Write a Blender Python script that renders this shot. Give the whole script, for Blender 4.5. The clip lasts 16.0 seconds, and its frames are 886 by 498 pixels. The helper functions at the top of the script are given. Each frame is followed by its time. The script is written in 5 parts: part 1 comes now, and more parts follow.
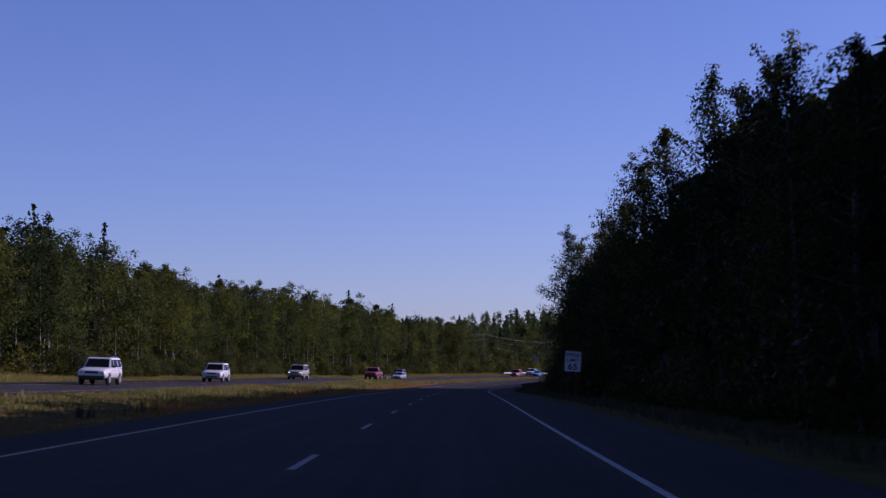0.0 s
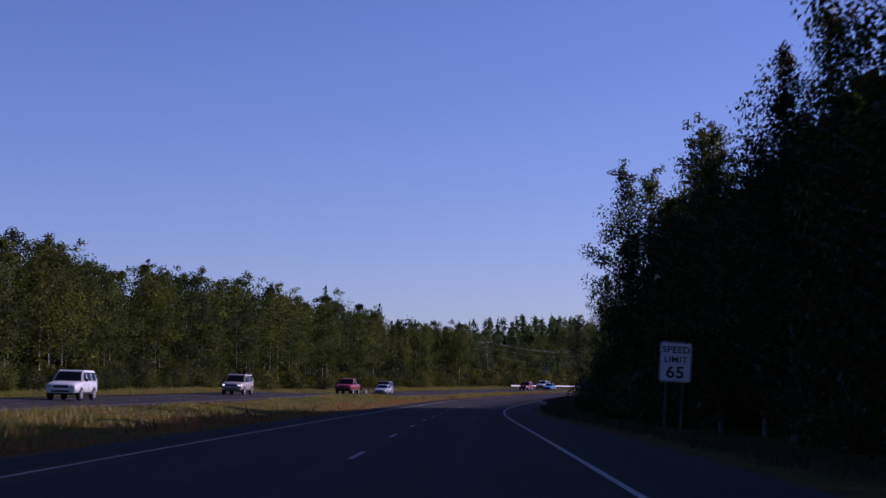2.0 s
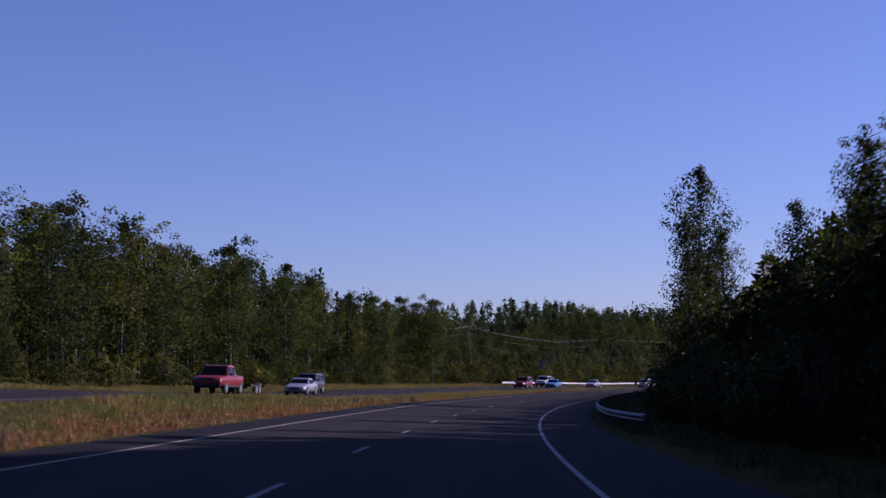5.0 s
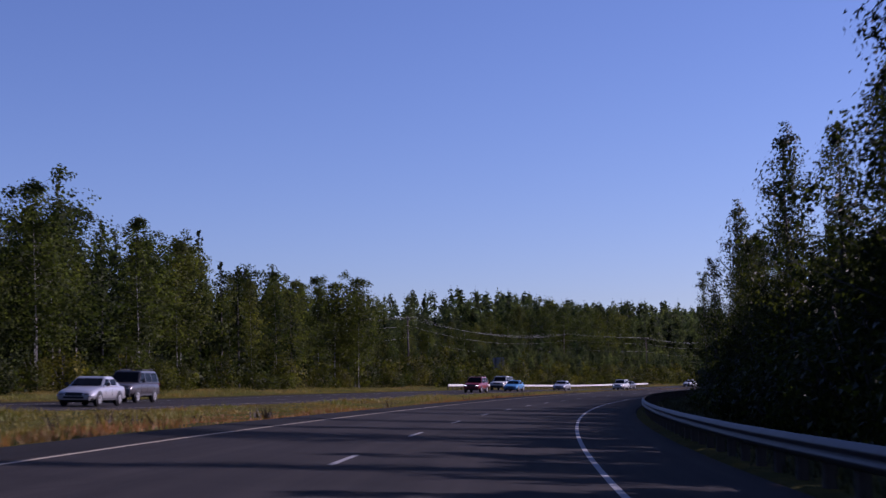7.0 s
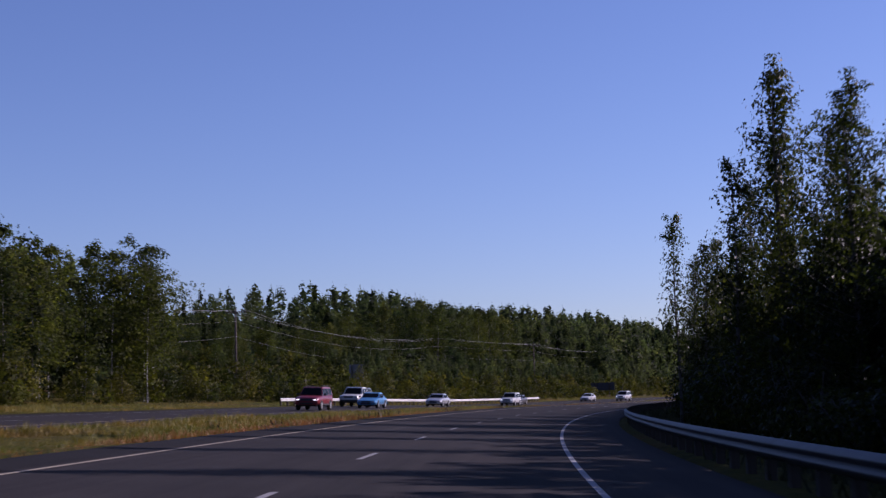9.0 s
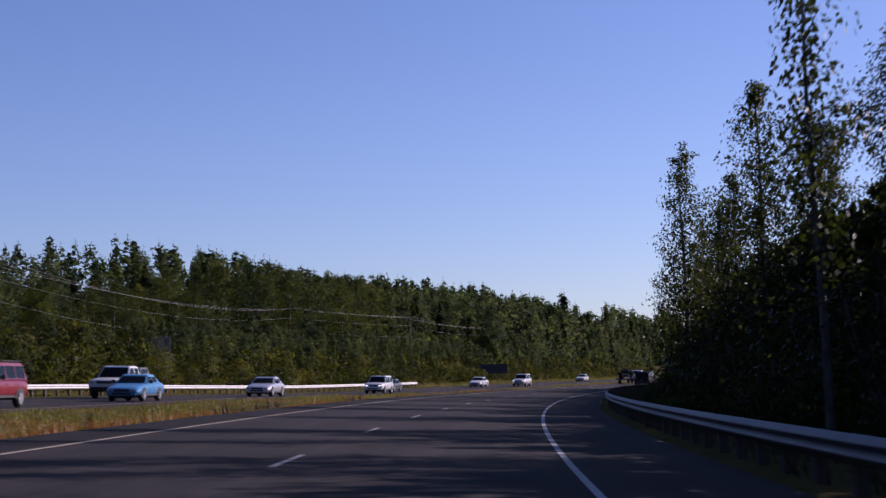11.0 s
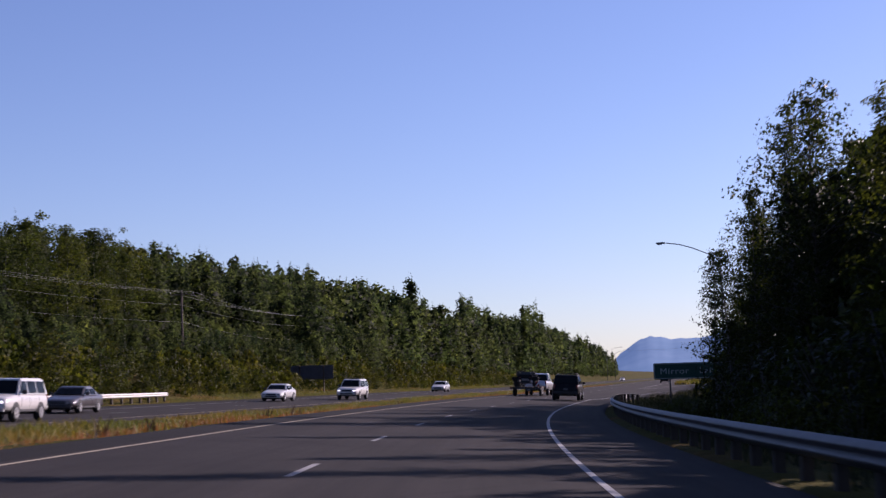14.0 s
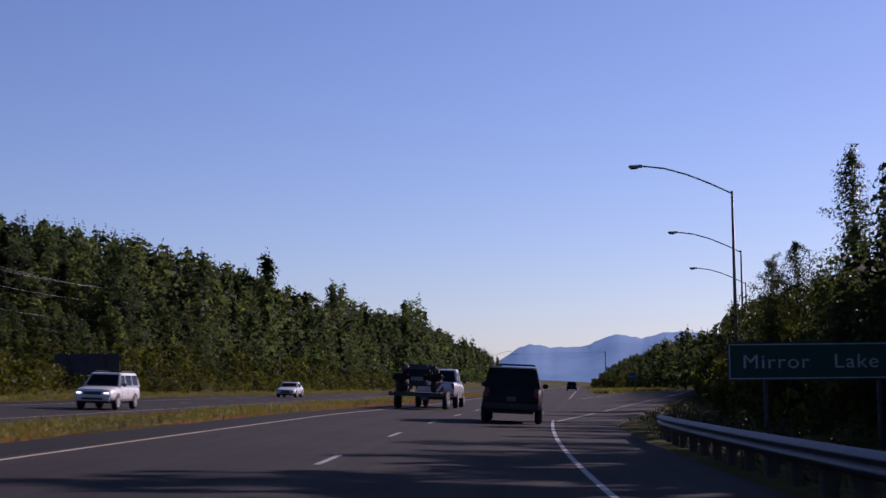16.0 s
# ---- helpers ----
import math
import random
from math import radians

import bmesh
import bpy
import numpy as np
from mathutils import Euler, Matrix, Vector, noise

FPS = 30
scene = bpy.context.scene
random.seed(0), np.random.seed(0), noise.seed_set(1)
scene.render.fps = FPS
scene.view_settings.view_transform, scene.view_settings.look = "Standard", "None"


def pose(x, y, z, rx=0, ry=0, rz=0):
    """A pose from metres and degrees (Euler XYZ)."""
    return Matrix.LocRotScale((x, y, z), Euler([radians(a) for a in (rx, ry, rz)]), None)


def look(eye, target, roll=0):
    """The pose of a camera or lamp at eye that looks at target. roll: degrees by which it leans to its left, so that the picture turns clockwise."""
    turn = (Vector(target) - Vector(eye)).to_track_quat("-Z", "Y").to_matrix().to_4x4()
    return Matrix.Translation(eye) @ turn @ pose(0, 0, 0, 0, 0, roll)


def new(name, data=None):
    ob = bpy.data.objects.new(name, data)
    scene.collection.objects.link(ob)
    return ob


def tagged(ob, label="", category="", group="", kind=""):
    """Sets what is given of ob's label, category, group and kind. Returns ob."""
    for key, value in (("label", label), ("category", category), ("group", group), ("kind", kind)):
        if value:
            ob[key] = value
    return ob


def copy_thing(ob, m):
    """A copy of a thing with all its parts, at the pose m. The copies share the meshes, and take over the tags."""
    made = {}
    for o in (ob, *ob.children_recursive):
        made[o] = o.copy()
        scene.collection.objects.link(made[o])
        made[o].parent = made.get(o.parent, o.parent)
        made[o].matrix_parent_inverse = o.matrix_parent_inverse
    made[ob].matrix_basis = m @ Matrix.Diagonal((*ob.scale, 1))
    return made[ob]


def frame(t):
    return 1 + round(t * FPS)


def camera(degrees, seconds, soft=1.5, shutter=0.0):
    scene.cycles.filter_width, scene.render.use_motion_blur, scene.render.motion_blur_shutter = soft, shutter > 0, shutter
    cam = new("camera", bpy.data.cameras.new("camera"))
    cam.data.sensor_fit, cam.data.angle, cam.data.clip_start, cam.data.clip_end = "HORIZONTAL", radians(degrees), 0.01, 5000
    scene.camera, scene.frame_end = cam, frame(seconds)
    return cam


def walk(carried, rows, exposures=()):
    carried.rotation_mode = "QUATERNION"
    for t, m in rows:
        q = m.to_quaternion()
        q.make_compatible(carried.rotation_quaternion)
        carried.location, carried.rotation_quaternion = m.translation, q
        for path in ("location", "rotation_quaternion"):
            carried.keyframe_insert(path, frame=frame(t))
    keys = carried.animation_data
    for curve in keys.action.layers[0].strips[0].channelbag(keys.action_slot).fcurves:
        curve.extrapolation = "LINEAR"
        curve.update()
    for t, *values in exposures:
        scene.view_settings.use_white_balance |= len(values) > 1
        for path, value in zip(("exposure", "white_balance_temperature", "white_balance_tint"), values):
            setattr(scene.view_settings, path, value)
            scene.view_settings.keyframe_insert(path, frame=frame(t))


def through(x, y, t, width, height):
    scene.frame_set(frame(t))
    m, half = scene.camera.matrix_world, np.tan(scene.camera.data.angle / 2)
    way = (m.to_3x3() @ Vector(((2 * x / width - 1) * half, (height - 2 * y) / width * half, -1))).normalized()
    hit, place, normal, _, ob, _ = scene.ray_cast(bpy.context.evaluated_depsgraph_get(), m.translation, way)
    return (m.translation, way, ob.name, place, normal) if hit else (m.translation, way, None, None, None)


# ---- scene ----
# ---------------------------------------------------------------- road line
# The reference line is the centre of the right-hand lane; s runs along it, l to its right.
KNOT = np.arange(-20.0, 580.0, 40.0)
BEND = np.array([7.05, 3.85, 0.55, 0.43, 4.94, 10.83, 13.42, 13.45, 12.61, 12.31, 11.5, 12.37, 16.4, 10.5, 0.0]) * 1e-4
CREST = np.array([-7.78, -8.31, -7.04, -8.53, 4.75, 12.8, 5.94, 1.68, -0.69, -1.6, -2.43, 0.13, 4.0, 8.0, 0.0]) * 1e-5
CROSS = np.array([1.88, 2.14, 2.06, 2.29, 3.13, 4.7, 6.08, 5.21, 5.12, 5.46, 5.86, 4.92, 4.87, 5.34, 3.0]) * 1e-2
STEP = 2.0
SS = np.arange(-140.0, 2600.0, STEP)
ZERO = int(np.searchsorted(SS, 0.0))


def summed(a):
    c = np.cumsum(a) * STEP
    return c - c[ZERO]


HEAD = summed(np.interp(SS, KNOT, BEND))
SLOPE = summed(np.interp(SS, KNOT, CREST))
SLOPE[SS < -20] = SLOPE[ZERO]
RX, RY, RZ = summed(np.sin(HEAD)), summed(np.cos(HEAD)), summed(SLOPE)
DECK_L, DECK_R = -6.9, 4.1          # paved width of our carriageway
OPP_R, OPP_L = -17.3, -28.9         # paved width of the oncoming carriageway


def at(a, s):
    return np.interp(s, SS, a)


def ease(v, a, b):
    k = np.clip((np.asarray(v, float) - a) / (b - a), 0.0, 1.0)
    return k * k * (3 - 2 * k)


def rise(s, l):
    """Height of the ground over the reference line's height."""
    s, l = np.asarray(s, float), np.asarray(l, float)
    b = np.interp(s, KNOT, CROSS)
    own = -b * np.clip(l, DECK_L, DECK_R)
    e = np.interp(s, [90, 150, 220, 258, 290, 400, 455, 900], [0.0, 0.3, 0.6, 0.1, 0.0, 0.0, -0.37, -0.37])
    near, far = 0.5 + e, 0.95 + e
    flat = 1 - ease(s, 520, 700)
    near, far = near * (0.4 + 0.6 * flat), far * (0.4 + 0.6 * flat)
    k = np.clip((DECK_L - l) / (DECK_L - OPP_R), 0, 1)
    out = own + (near - own) * ease(k, 0, 1) * (l < DECK_L) - 0.35 * np.sin(np.pi * k) * (l < DECK_L)
    k2 = np.clip((OPP_R - l) / (OPP_R - OPP_L), 0, 1)
    out = out + (far - near) * k2
    d = np.clip(OPP_L - l, 0, None)
    hill = 0.35 * ease(s, 380, 470) * np.clip(d - 6, 0, 40) * 0.55
    bank = np.interp(d, [0, 7, 16, 46, 140, 400], [0, 0.5, 1.5, 4.0, 9.0, 14.0])
    bank = bank - np.minimum(e, 0) * ease(d, 1.0, 9.0)
    out = out + bank + hill * (1 - 0.5 * ease(s, 860, 1150))
    dr = np.clip(l - DECK_R - ramp_width(s), 0, None)
    out = out - np.interp(dr, [0, 1.0, 4.0, 30, 200], [0, 0.06, 0.55, 0.3, 1.5])
    return out


def ramp_width(s):
    """Extra paving on the right where the exit lane leaves."""
    s = np.asarray(s, float)
    return np.clip((s - 504) * 0.094, 0, 34.0)


def spot(s, l, up=0.0):
    """World place of a point of the ground."""
    h = at(HEAD, s)
    return (at(RX, s) + np.cos(h) * l, at(RY, s) - np.sin(h) * l, at(RZ, s) + rise(s, l) + up)


def stand(s, l, up=0.0, turn=0.0, size=1.0):
    """Upright pose on the ground, facing along the road."""
    x, y, z = spot(s, l, up)
    return pose(float(x), float(y), float(z), 0, 0, -math.degrees(at(HEAD, s)) + turn) @ Matrix.Scale(size, 4)


# ---------------------------------------------------------------- camera
cam = camera(32.5, 16.0, soft=1.4, shutter=0.25)
EYE = 1.066
DRIVE = [   # seconds, s, l, yaw against the road, pitch, lean to the right
    (0.0, 2.80, -0.11, 0.07, 4.61, 0.57), (0.5, 16.21, 0.04, -0.41, 4.73, 0.92), (1.0, 29.27, 0.12, -0.66, 4.63, 0.44),
    (1.5, 43.10, -0.02, -0.78, 4.87, 0.89), (2.0, 56.15, 0.04, -0.84, 5.35, 0.62), (2.5, 70.11, 0.10, -0.79, 5.22, 0.73),
    (3.0, 83.62, 0.11, -0.61, 5.74, 0.32), (3.5, 96.84, 0.17, -0.48, 5.96, 0.50), (4.0, 110.97, 0.31, -0.44, 5.78, 0.32),
    (4.5, 124.8, 0.37, -0.62, 5.68, 0.54), (5.0, 138.7, 0.43, -0.83, 5.58, 0.76), (5.5, 152.6, 0.48, -1.04, 5.50, 0.98),
    (6.0, 166.4, 0.53, -1.25, 5.42, 1.20), (6.5, 180.22, 0.58, -1.44, 5.34, 1.42), (7.0, 193.82, 0.60, -1.55, 5.47, 1.49),
    (7.5, 207.83, 0.56, -1.44, 5.49, 1.82), (8.0, 221.69, 0.60, -1.31, 5.65, 2.12), (8.5, 235.51, 0.53, -1.09, 5.80, 1.61),
    (9.0, 249.48, 0.53, -0.80, 5.73, 1.54), (9.5, 263.5, 0.56, -0.65, 5.58, 1.60), (10.0, 277.6, 0.59, -0.53, 5.40, 1.66),
    (10.5, 291.7, 0.62, -0.43, 5.21, 1.72), (11.0, 305.9, 0.64, -0.35, 5.03, 1.77), (11.5, 320.06, 0.65, -0.28, 4.86, 1.81),
    (12.0, 334.24, 0.61, -0.14, 4.69, 1.57), (12.5, 348.86, 0.49, -0.25, 4.82, 1.37), (13.0, 363.01, 0.39, -0.18, 4.82, 1.44),
    (13.5, 377.29, 0.35, -0.12, 5.01, 1.09), (14.0, 391.59, 0.33, -0.19, 5.29, 1.70), (14.5, 406.15, 0.33, -0.22, 5.49, 1.70),
    (15.0, 420.99, 0.23, -0.15, 5.56, 0.80), (15.5, 435.25, 0.23, -0.13, 5.77, 0.47), (16.0, 449.80, 0.28, -0.04, 5.39, 0.58),
]


def driver_pose(s, l, yaw, pitch, lean):
    eye = Vector(spot(s, l, EYE))
    a = float(at(HEAD, s)) + radians(yaw)
    p = float(at(SLOPE, s)) + radians(pitch)
    way = Vector((math.sin(a) * math.cos(p), math.cos(a) * math.cos(p), math.sin(p)))
    return look(eye, eye + way, -lean)


EXPOSURES = [(0.0, 0.2, 5350, 52), (4.0, 0.22, 5350, 52), (6.5, 0.3, 5450, 47), (9.0, 0.35, 5600, 42), (11.5, 0.54, 5850, 38), (14.5, 0.68, 6050, 38), (15.5, 0.5, 6050, 39), (16.0, 0.3, 5900, 40)]
walk(cam, [(t, driver_pose(*r)) for t, *r in DRIVE], EXPOSURES)

# ---------------------------------------------------------------- light
SUN_AZ, SUN_EL = 74.0, 24.5         # degrees clockwise from the start's heading, and above the horizon
world = bpy.data.worlds.new("world")
scene.world = world
world.use_nodes = True
wn, wl = world.node_tree.nodes, world.node_tree.links
wn.clear()
sky = wn.new("ShaderNodeTexSky")
sky.sky_type = "NISHITA"
sky.sun_disc = False
sky.sun_elevation, sky.sun_rotation = radians(SUN_EL), radians(SUN_AZ)
sky.altitude, sky.air_density, sky.dust_density, sky.ozone_density = 100.0, 1.0, 0.35, 4.0
tone = wn.new("ShaderNodeHueSaturation")
tone.inputs["Hue"].default_value = 0.505
tone.inputs["Saturation"].default_value = 1.0
glow = wn.new("ShaderNodeBackground")
glow.inputs["Strength"].default_value = 0.075
wout = wn.new("ShaderNodeOutputWorld")
wl.new(sky.outputs["Color"], tone.inputs["Color"])
wl.new(tone.outputs["Color"], glow.inputs["Color"])
wl.new(glow.outputs["Background"], wout.inputs["Surface"])

sun_data = bpy.data.lights.new("sun", "SUN")
sun_data.energy, sun_data.angle, sun_data.color = 5.0, radians(0.5), (1.0, 0.9, 0.76)
sun = new("sun", sun_data)
az, el = radians(SUN_AZ), radians(SUN_EL)
sun.matrix_world = look((300, 300, 200), (300 - math.sin(az) * math.cos(el), 300 - math.cos(az) * math.cos(el), 200 - math.sin(el)))


# ---------------------------------------------------------------- materials
def material(name, rough=0.8, metal=0.0):
    m = bpy.data.materials.new(name)
    m.use_nodes = True
    b = m.node_tree.nodes["Principled BSDF"]
    b.inputs["Roughness"].default_value, b.inputs["Metallic"].default_value = rough, metal
    return m, m.node_tree.nodes, m.node_tree.links, b


def noise_node(n, k, coords, scale, detail=4.0, rough=0.6):
    t = n.new("ShaderNodeTexNoise")
    t.inputs["Scale"].default_value, t.inputs["Detail"].default_value, t.inputs["Roughness"].default_value = scale, detail, rough
    k.new(coords, t.inputs["Vector"])
    return t.outputs["Fac"]


def ramp_node(n, k, fac, stops):
    r = n.new("ShaderNodeValToRGB")
    while len(r.color_ramp.elements) < len(stops):
        r.color_ramp.elements.new(0.5)
    for e, (p, c) in zip(r.color_ramp.elements, stops):
        e.position, e.color = p, (*c, 1)
    k.new(fac, r.inputs["Fac"])
    return r.outputs["Color"]


def mixed(n, k, fac, a, b, mode="MIX"):
    m = n.new("ShaderNodeMix")
    m.data_type, m.blend_type = "RGBA", mode
    for socket, v in ((m.inputs["Factor"], fac), (m.inputs["A"], a), (m.inputs["B"], b)):
        if isinstance(v, (int, float)):
            socket.default_value = v
        elif isinstance(v, tuple):
            socket.default_value = (*v, 1)
        else:
            k.new(v, socket)
    return m.outputs["Result"]


def bumped(n, k, b, height, strength, distance):
    u = n.new("ShaderNodeBump")
    u.inputs["Strength"].default_value, u.inputs["Distance"].default_value = strength, distance
    k.new(height, u.inputs["Height"])
    k.new(u.outputs["Normal"], b.inputs["Normal"])


def plain(name, colour, rough=0.6, metal=0.0, spread=0.15, scale=3.0):
    """A paint, plastic or metal with slight stains."""
    m, n, k, b = material(name, rough, metal)
    c = n.new("ShaderNodeTexCoord").outputs["Object"]
    f = noise_node(n, k, c, scale)
    lo, hi = tuple(v * (1 - spread) for v in colour), tuple(min(1, v * (1 + spread)) for v in colour)
    k.new(ramp_node(n, k, f, [(0.3, lo), (0.7, hi)]), b.inputs["Base Color"])
    return m


def asphalt_material(name="asphalt", tone=1.0):
    m, n, k, b = material(name, 0.95)
    b.inputs["Specular IOR Level"].default_value = 0.12
    uv = n.new("ShaderNodeUVMap").outputs["UV"]
    geo = n.new("ShaderNodeNewGeometry").outputs["Position"]
    fine = noise_node(n, k, geo, 28.0, 3.0)
    patch = noise_node(n, k, geo, 0.35, 5.0)
    sep = n.new("ShaderNodeSeparateXYZ")
    k.new(uv, sep.inputs[0])
    wave = n.new("ShaderNodeMath")
    wave.operation = "MULTIPLY"
    k.new(sep.outputs["Y"], wave.inputs[0])
    wave.inputs[1].default_value = 2 * math.pi / 1.83
    cosine = n.new("ShaderNodeMath")
    cosine.operation = "COSINE"
    k.new(wave.outputs[0], cosine.inputs[0])
    streak = n.new("ShaderNodeMapping")
    streak.inputs["Scale"].default_value = (0.02, 1.6, 1.0)
    k.new(uv, streak.inputs["Vector"])
    lines = noise_node(n, k, streak.outputs["Vector"], 2.0, 4.0)
    base = ramp_node(n, k, patch, [(0.3, tuple(v * tone for v in (0.0198, 0.0172, 0.0165))), (0.7, tuple(v * tone for v in (0.0282, 0.0244, 0.0232)))])
    base = mixed(n, k, 0.5, base, ramp_node(n, k, fine, [(0.35, (0.55, 0.55, 0.55)), (0.7, (1.25, 1.22, 1.2))]), "MULTIPLY")
    base = mixed(n, k, 0.85, base, ramp_node(n, k, lines, [(0.35, (0.7, 0.7, 0.72)), (0.65, (1.2, 1.18, 1.16))]), "MULTIPLY")
    base = mixed(n, k, 0.55, base, ramp_node(n, k, cosine.outputs[0], [(0.0, (0.75, 0.75, 0.76)), (1.0, (1.1, 1.1, 1.1))]), "MULTIPLY")
    vor = n.new("ShaderNodeTexVoronoi")
    vor.feature = "DISTANCE_TO_EDGE"
    vor.inputs["Scale"].default_value = 0.16
    k.new(geo, vor.inputs["Vector"])
    base = mixed(n, k, 0.5, base, ramp_node(n, k, vor.outputs["Distance"], [(0.0, (0.3, 0.3, 0.3)), (0.006, (1, 1, 1))]), "MULTIPLY")
    k.new(base, b.inputs["Base Color"])
    bumped(n, k, b, fine, 0.35, 0.01)
    return m


def ground_material():
    m, n, k, b = material("verge_soil_and_grass", 0.95)
    b.inputs["Specular IOR Level"].default_value = 0.05
    geo = n.new("ShaderNodeNewGeometry").outputs["Position"]
    big, mid, fine = noise_node(n, k, geo, 0.08, 3.0), noise_node(n, k, geo, 0.9, 5.0), noise_node(n, k, geo, 9.0, 4.0)
    grass = ramp_node(n, k, mid, [(0.3, (0.0317, 0.0346, 0.00605)), (0.55, (0.0634, 0.0562, 0.0101)), (0.75, (0.0911, 0.0612, 0.0141))])
    dry = ramp_node(n, k, mid, [(0.3, (0.0828, 0.0376, 0.0119)), (0.7, (0.137, 0.065, 0.0216))])
    base = mixed(n, k, ramp_node(n, k, big, [(0.55, (0, 0, 0)), (0.8, (1, 1, 1))]), grass, dry)
    base = mixed(n, k, 0.6, base, ramp_node(n, k, fine, [(0.3, (0.5, 0.5, 0.5)), (0.7, (1.3, 1.3, 1.3))]), "MULTIPLY")
    k.new(base, b.inputs["Base Color"])
    bumped(n, k, b, fine, 0.8, 0.12)
    return m


def leaf_material(name, stops, through=0.35, rough=0.55, vary=0.8, thin=(1.8, 1.95, 0.75), gloss=0.04):
    """Foliage: colour varies by tree and by leaf, with glints and shade painted in; light passes through the leaves."""
    m, n, k, b = material(name, rough)
    b.inputs["Specular IOR Level"].default_value = gloss
    info = n.new("ShaderNodeObjectInfo").outputs["Random"]
    isl = n.new("ShaderNodeNewGeometry").outputs["Random Per Island"]
    col = ramp_node(n, k, info, stops)
    # The wide per-leaf range also paints bright glints and dark gaps.
    col = mixed(n, k, 0.75, col, ramp_node(n, k, isl, [(0.0, (0.5, 0.52, 0.52)), (0.55, (0.9, 0.9, 0.9)), (0.85, (1.3, 1.26, 1.15)), (1.0, (2.0, 1.9, 1.6))]), "MULTIPLY")
    place = n.new("ShaderNodeNewGeometry").outputs["Position"]
    tuft = noise_node(n, k, place, 0.55, 3.0)
    fine = noise_node(n, k, place, 7.0, 2.0)
    crown = noise_node(n, k, place, 0.2, 2.0)
    # Cool-dark to warm-bright noise puts crown-sized light and shade into the colour.
    col = mixed(n, k, 1.0, col, ramp_node(n, k, crown, [(0.36, (0.5, 0.56, 0.66)), (0.5, (0.95, 0.95, 0.95)), (0.64, (1.5, 1.45, 1.15))]), "MULTIPLY")
    col = mixed(n, k, vary, col, ramp_node(n, k, tuft, [(0.35, (0.7, 0.74, 0.8)), (0.65, (1.3, 1.22, 0.95))]), "MULTIPLY")
    col = mixed(n, k, vary, col, ramp_node(n, k, fine, [(0.35, (0.65, 0.67, 0.6)), (0.65, (1.3, 1.28, 1.2))]), "MULTIPLY")
    k.new(col, b.inputs["Base Color"])
    tr = n.new("ShaderNodeBsdfTranslucent")
    k.new(mixed(n, k, 1.0, col, thin, "MULTIPLY"), tr.inputs["Color"])
    mx = n.new("ShaderNodeMixShader")
    mx.inputs[0].default_value = through
    k.new(b.outputs[0], mx.inputs[1])
    k.new(tr.outputs[0], mx.inputs[2])
    k.new(mx.outputs[0], n["Material Output"].inputs["Surface"])
    return m


def bark_material(name, light, dark, scale):
    m, n, k, b = material(name, 0.9)
    c = n.new("ShaderNodeTexCoord").outputs["Object"]
    mp = n.new("ShaderNodeMapping")
    mp.inputs["Scale"].default_value = (1.0, 1.0, scale)
    k.new(c, mp.inputs["Vector"])
    f = noise_node(n, k, mp.outputs["Vector"], 6.0, 5.0)
    k.new(ramp_node(n, k, f, [(0.4, dark), (0.55, light)]), b.inputs["Base Color"])
    bumped(n, k, b, f, 0.5, 0.02)
    return m


def grass_material(name, stops):
    m, n, k, b = material(name, 0.7)
    geo = n.new("ShaderNodeNewGeometry")
    big = noise_node(n, k, geo.outputs["Position"], 0.16, 4.0)
    col = ramp_node(n, k, big, stops)
    col = mixed(n, k, 0.8, col, ramp_node(n, k, geo.outputs["Random Per Island"], [(0.0, (0.6, 0.64, 0.55)), (1.0, (1.35, 1.27, 1.15))]), "MULTIPLY")
    k.new(col, b.inputs["Base Color"])
    tr = n.new("ShaderNodeBsdfTranslucent")
    k.new(col, tr.inputs["Color"])
    mx = n.new("ShaderNodeMixShader")
    mx.inputs[0].default_value = 0.35
    k.new(b.outputs[0], mx.inputs[1])
    k.new(tr.outputs[0], mx.inputs[2])
    k.new(mx.outputs[0], n["Material Output"].inputs["Surface"])
    return m


def paint_material(name, colour, rough=0.28, metal=0.0, coat=0.25):
    """Car paint with a clear coat and road dust."""
    m, n, k, b = material(name, rough, metal)
    c = n.new("ShaderNodeTexCoord").outputs["Object"]
    f = noise_node(n, k, c, 2.2, 5.0)
    dust = tuple(0.9 * v + 0.1 * d for v, d in zip(colour, (0.2, 0.17, 0.14)))
    k.new(ramp_node(n, k, f, [(0.45, colour), (0.85, dust)]), b.inputs["Base Color"])
    b.inputs["Coat Weight"].default_value, b.inputs["Coat Roughness"].default_value = coat, 0.1
    b.inputs["Specular IOR Level"].default_value = 0.1 + coat
    return m


def glass_material(name, colour=(0.012, 0.014, 0.016)):
    m, n, k, b = material(name, 0.06)
    b.inputs["Base Color"].default_value = (*colour, 1)
    b.inputs["Specular IOR Level"].default_value = 0.2
    return m


def lamp_material(name, colour, strength):
    m, n, k, b = material(name, 0.3)
    b.inputs["Base Color"].default_value = (*colour, 1)
    b.inputs["Emission Color"].default_value = (*colour, 1)
    b.inputs["Emission Strength"].default_value = strength
    return m


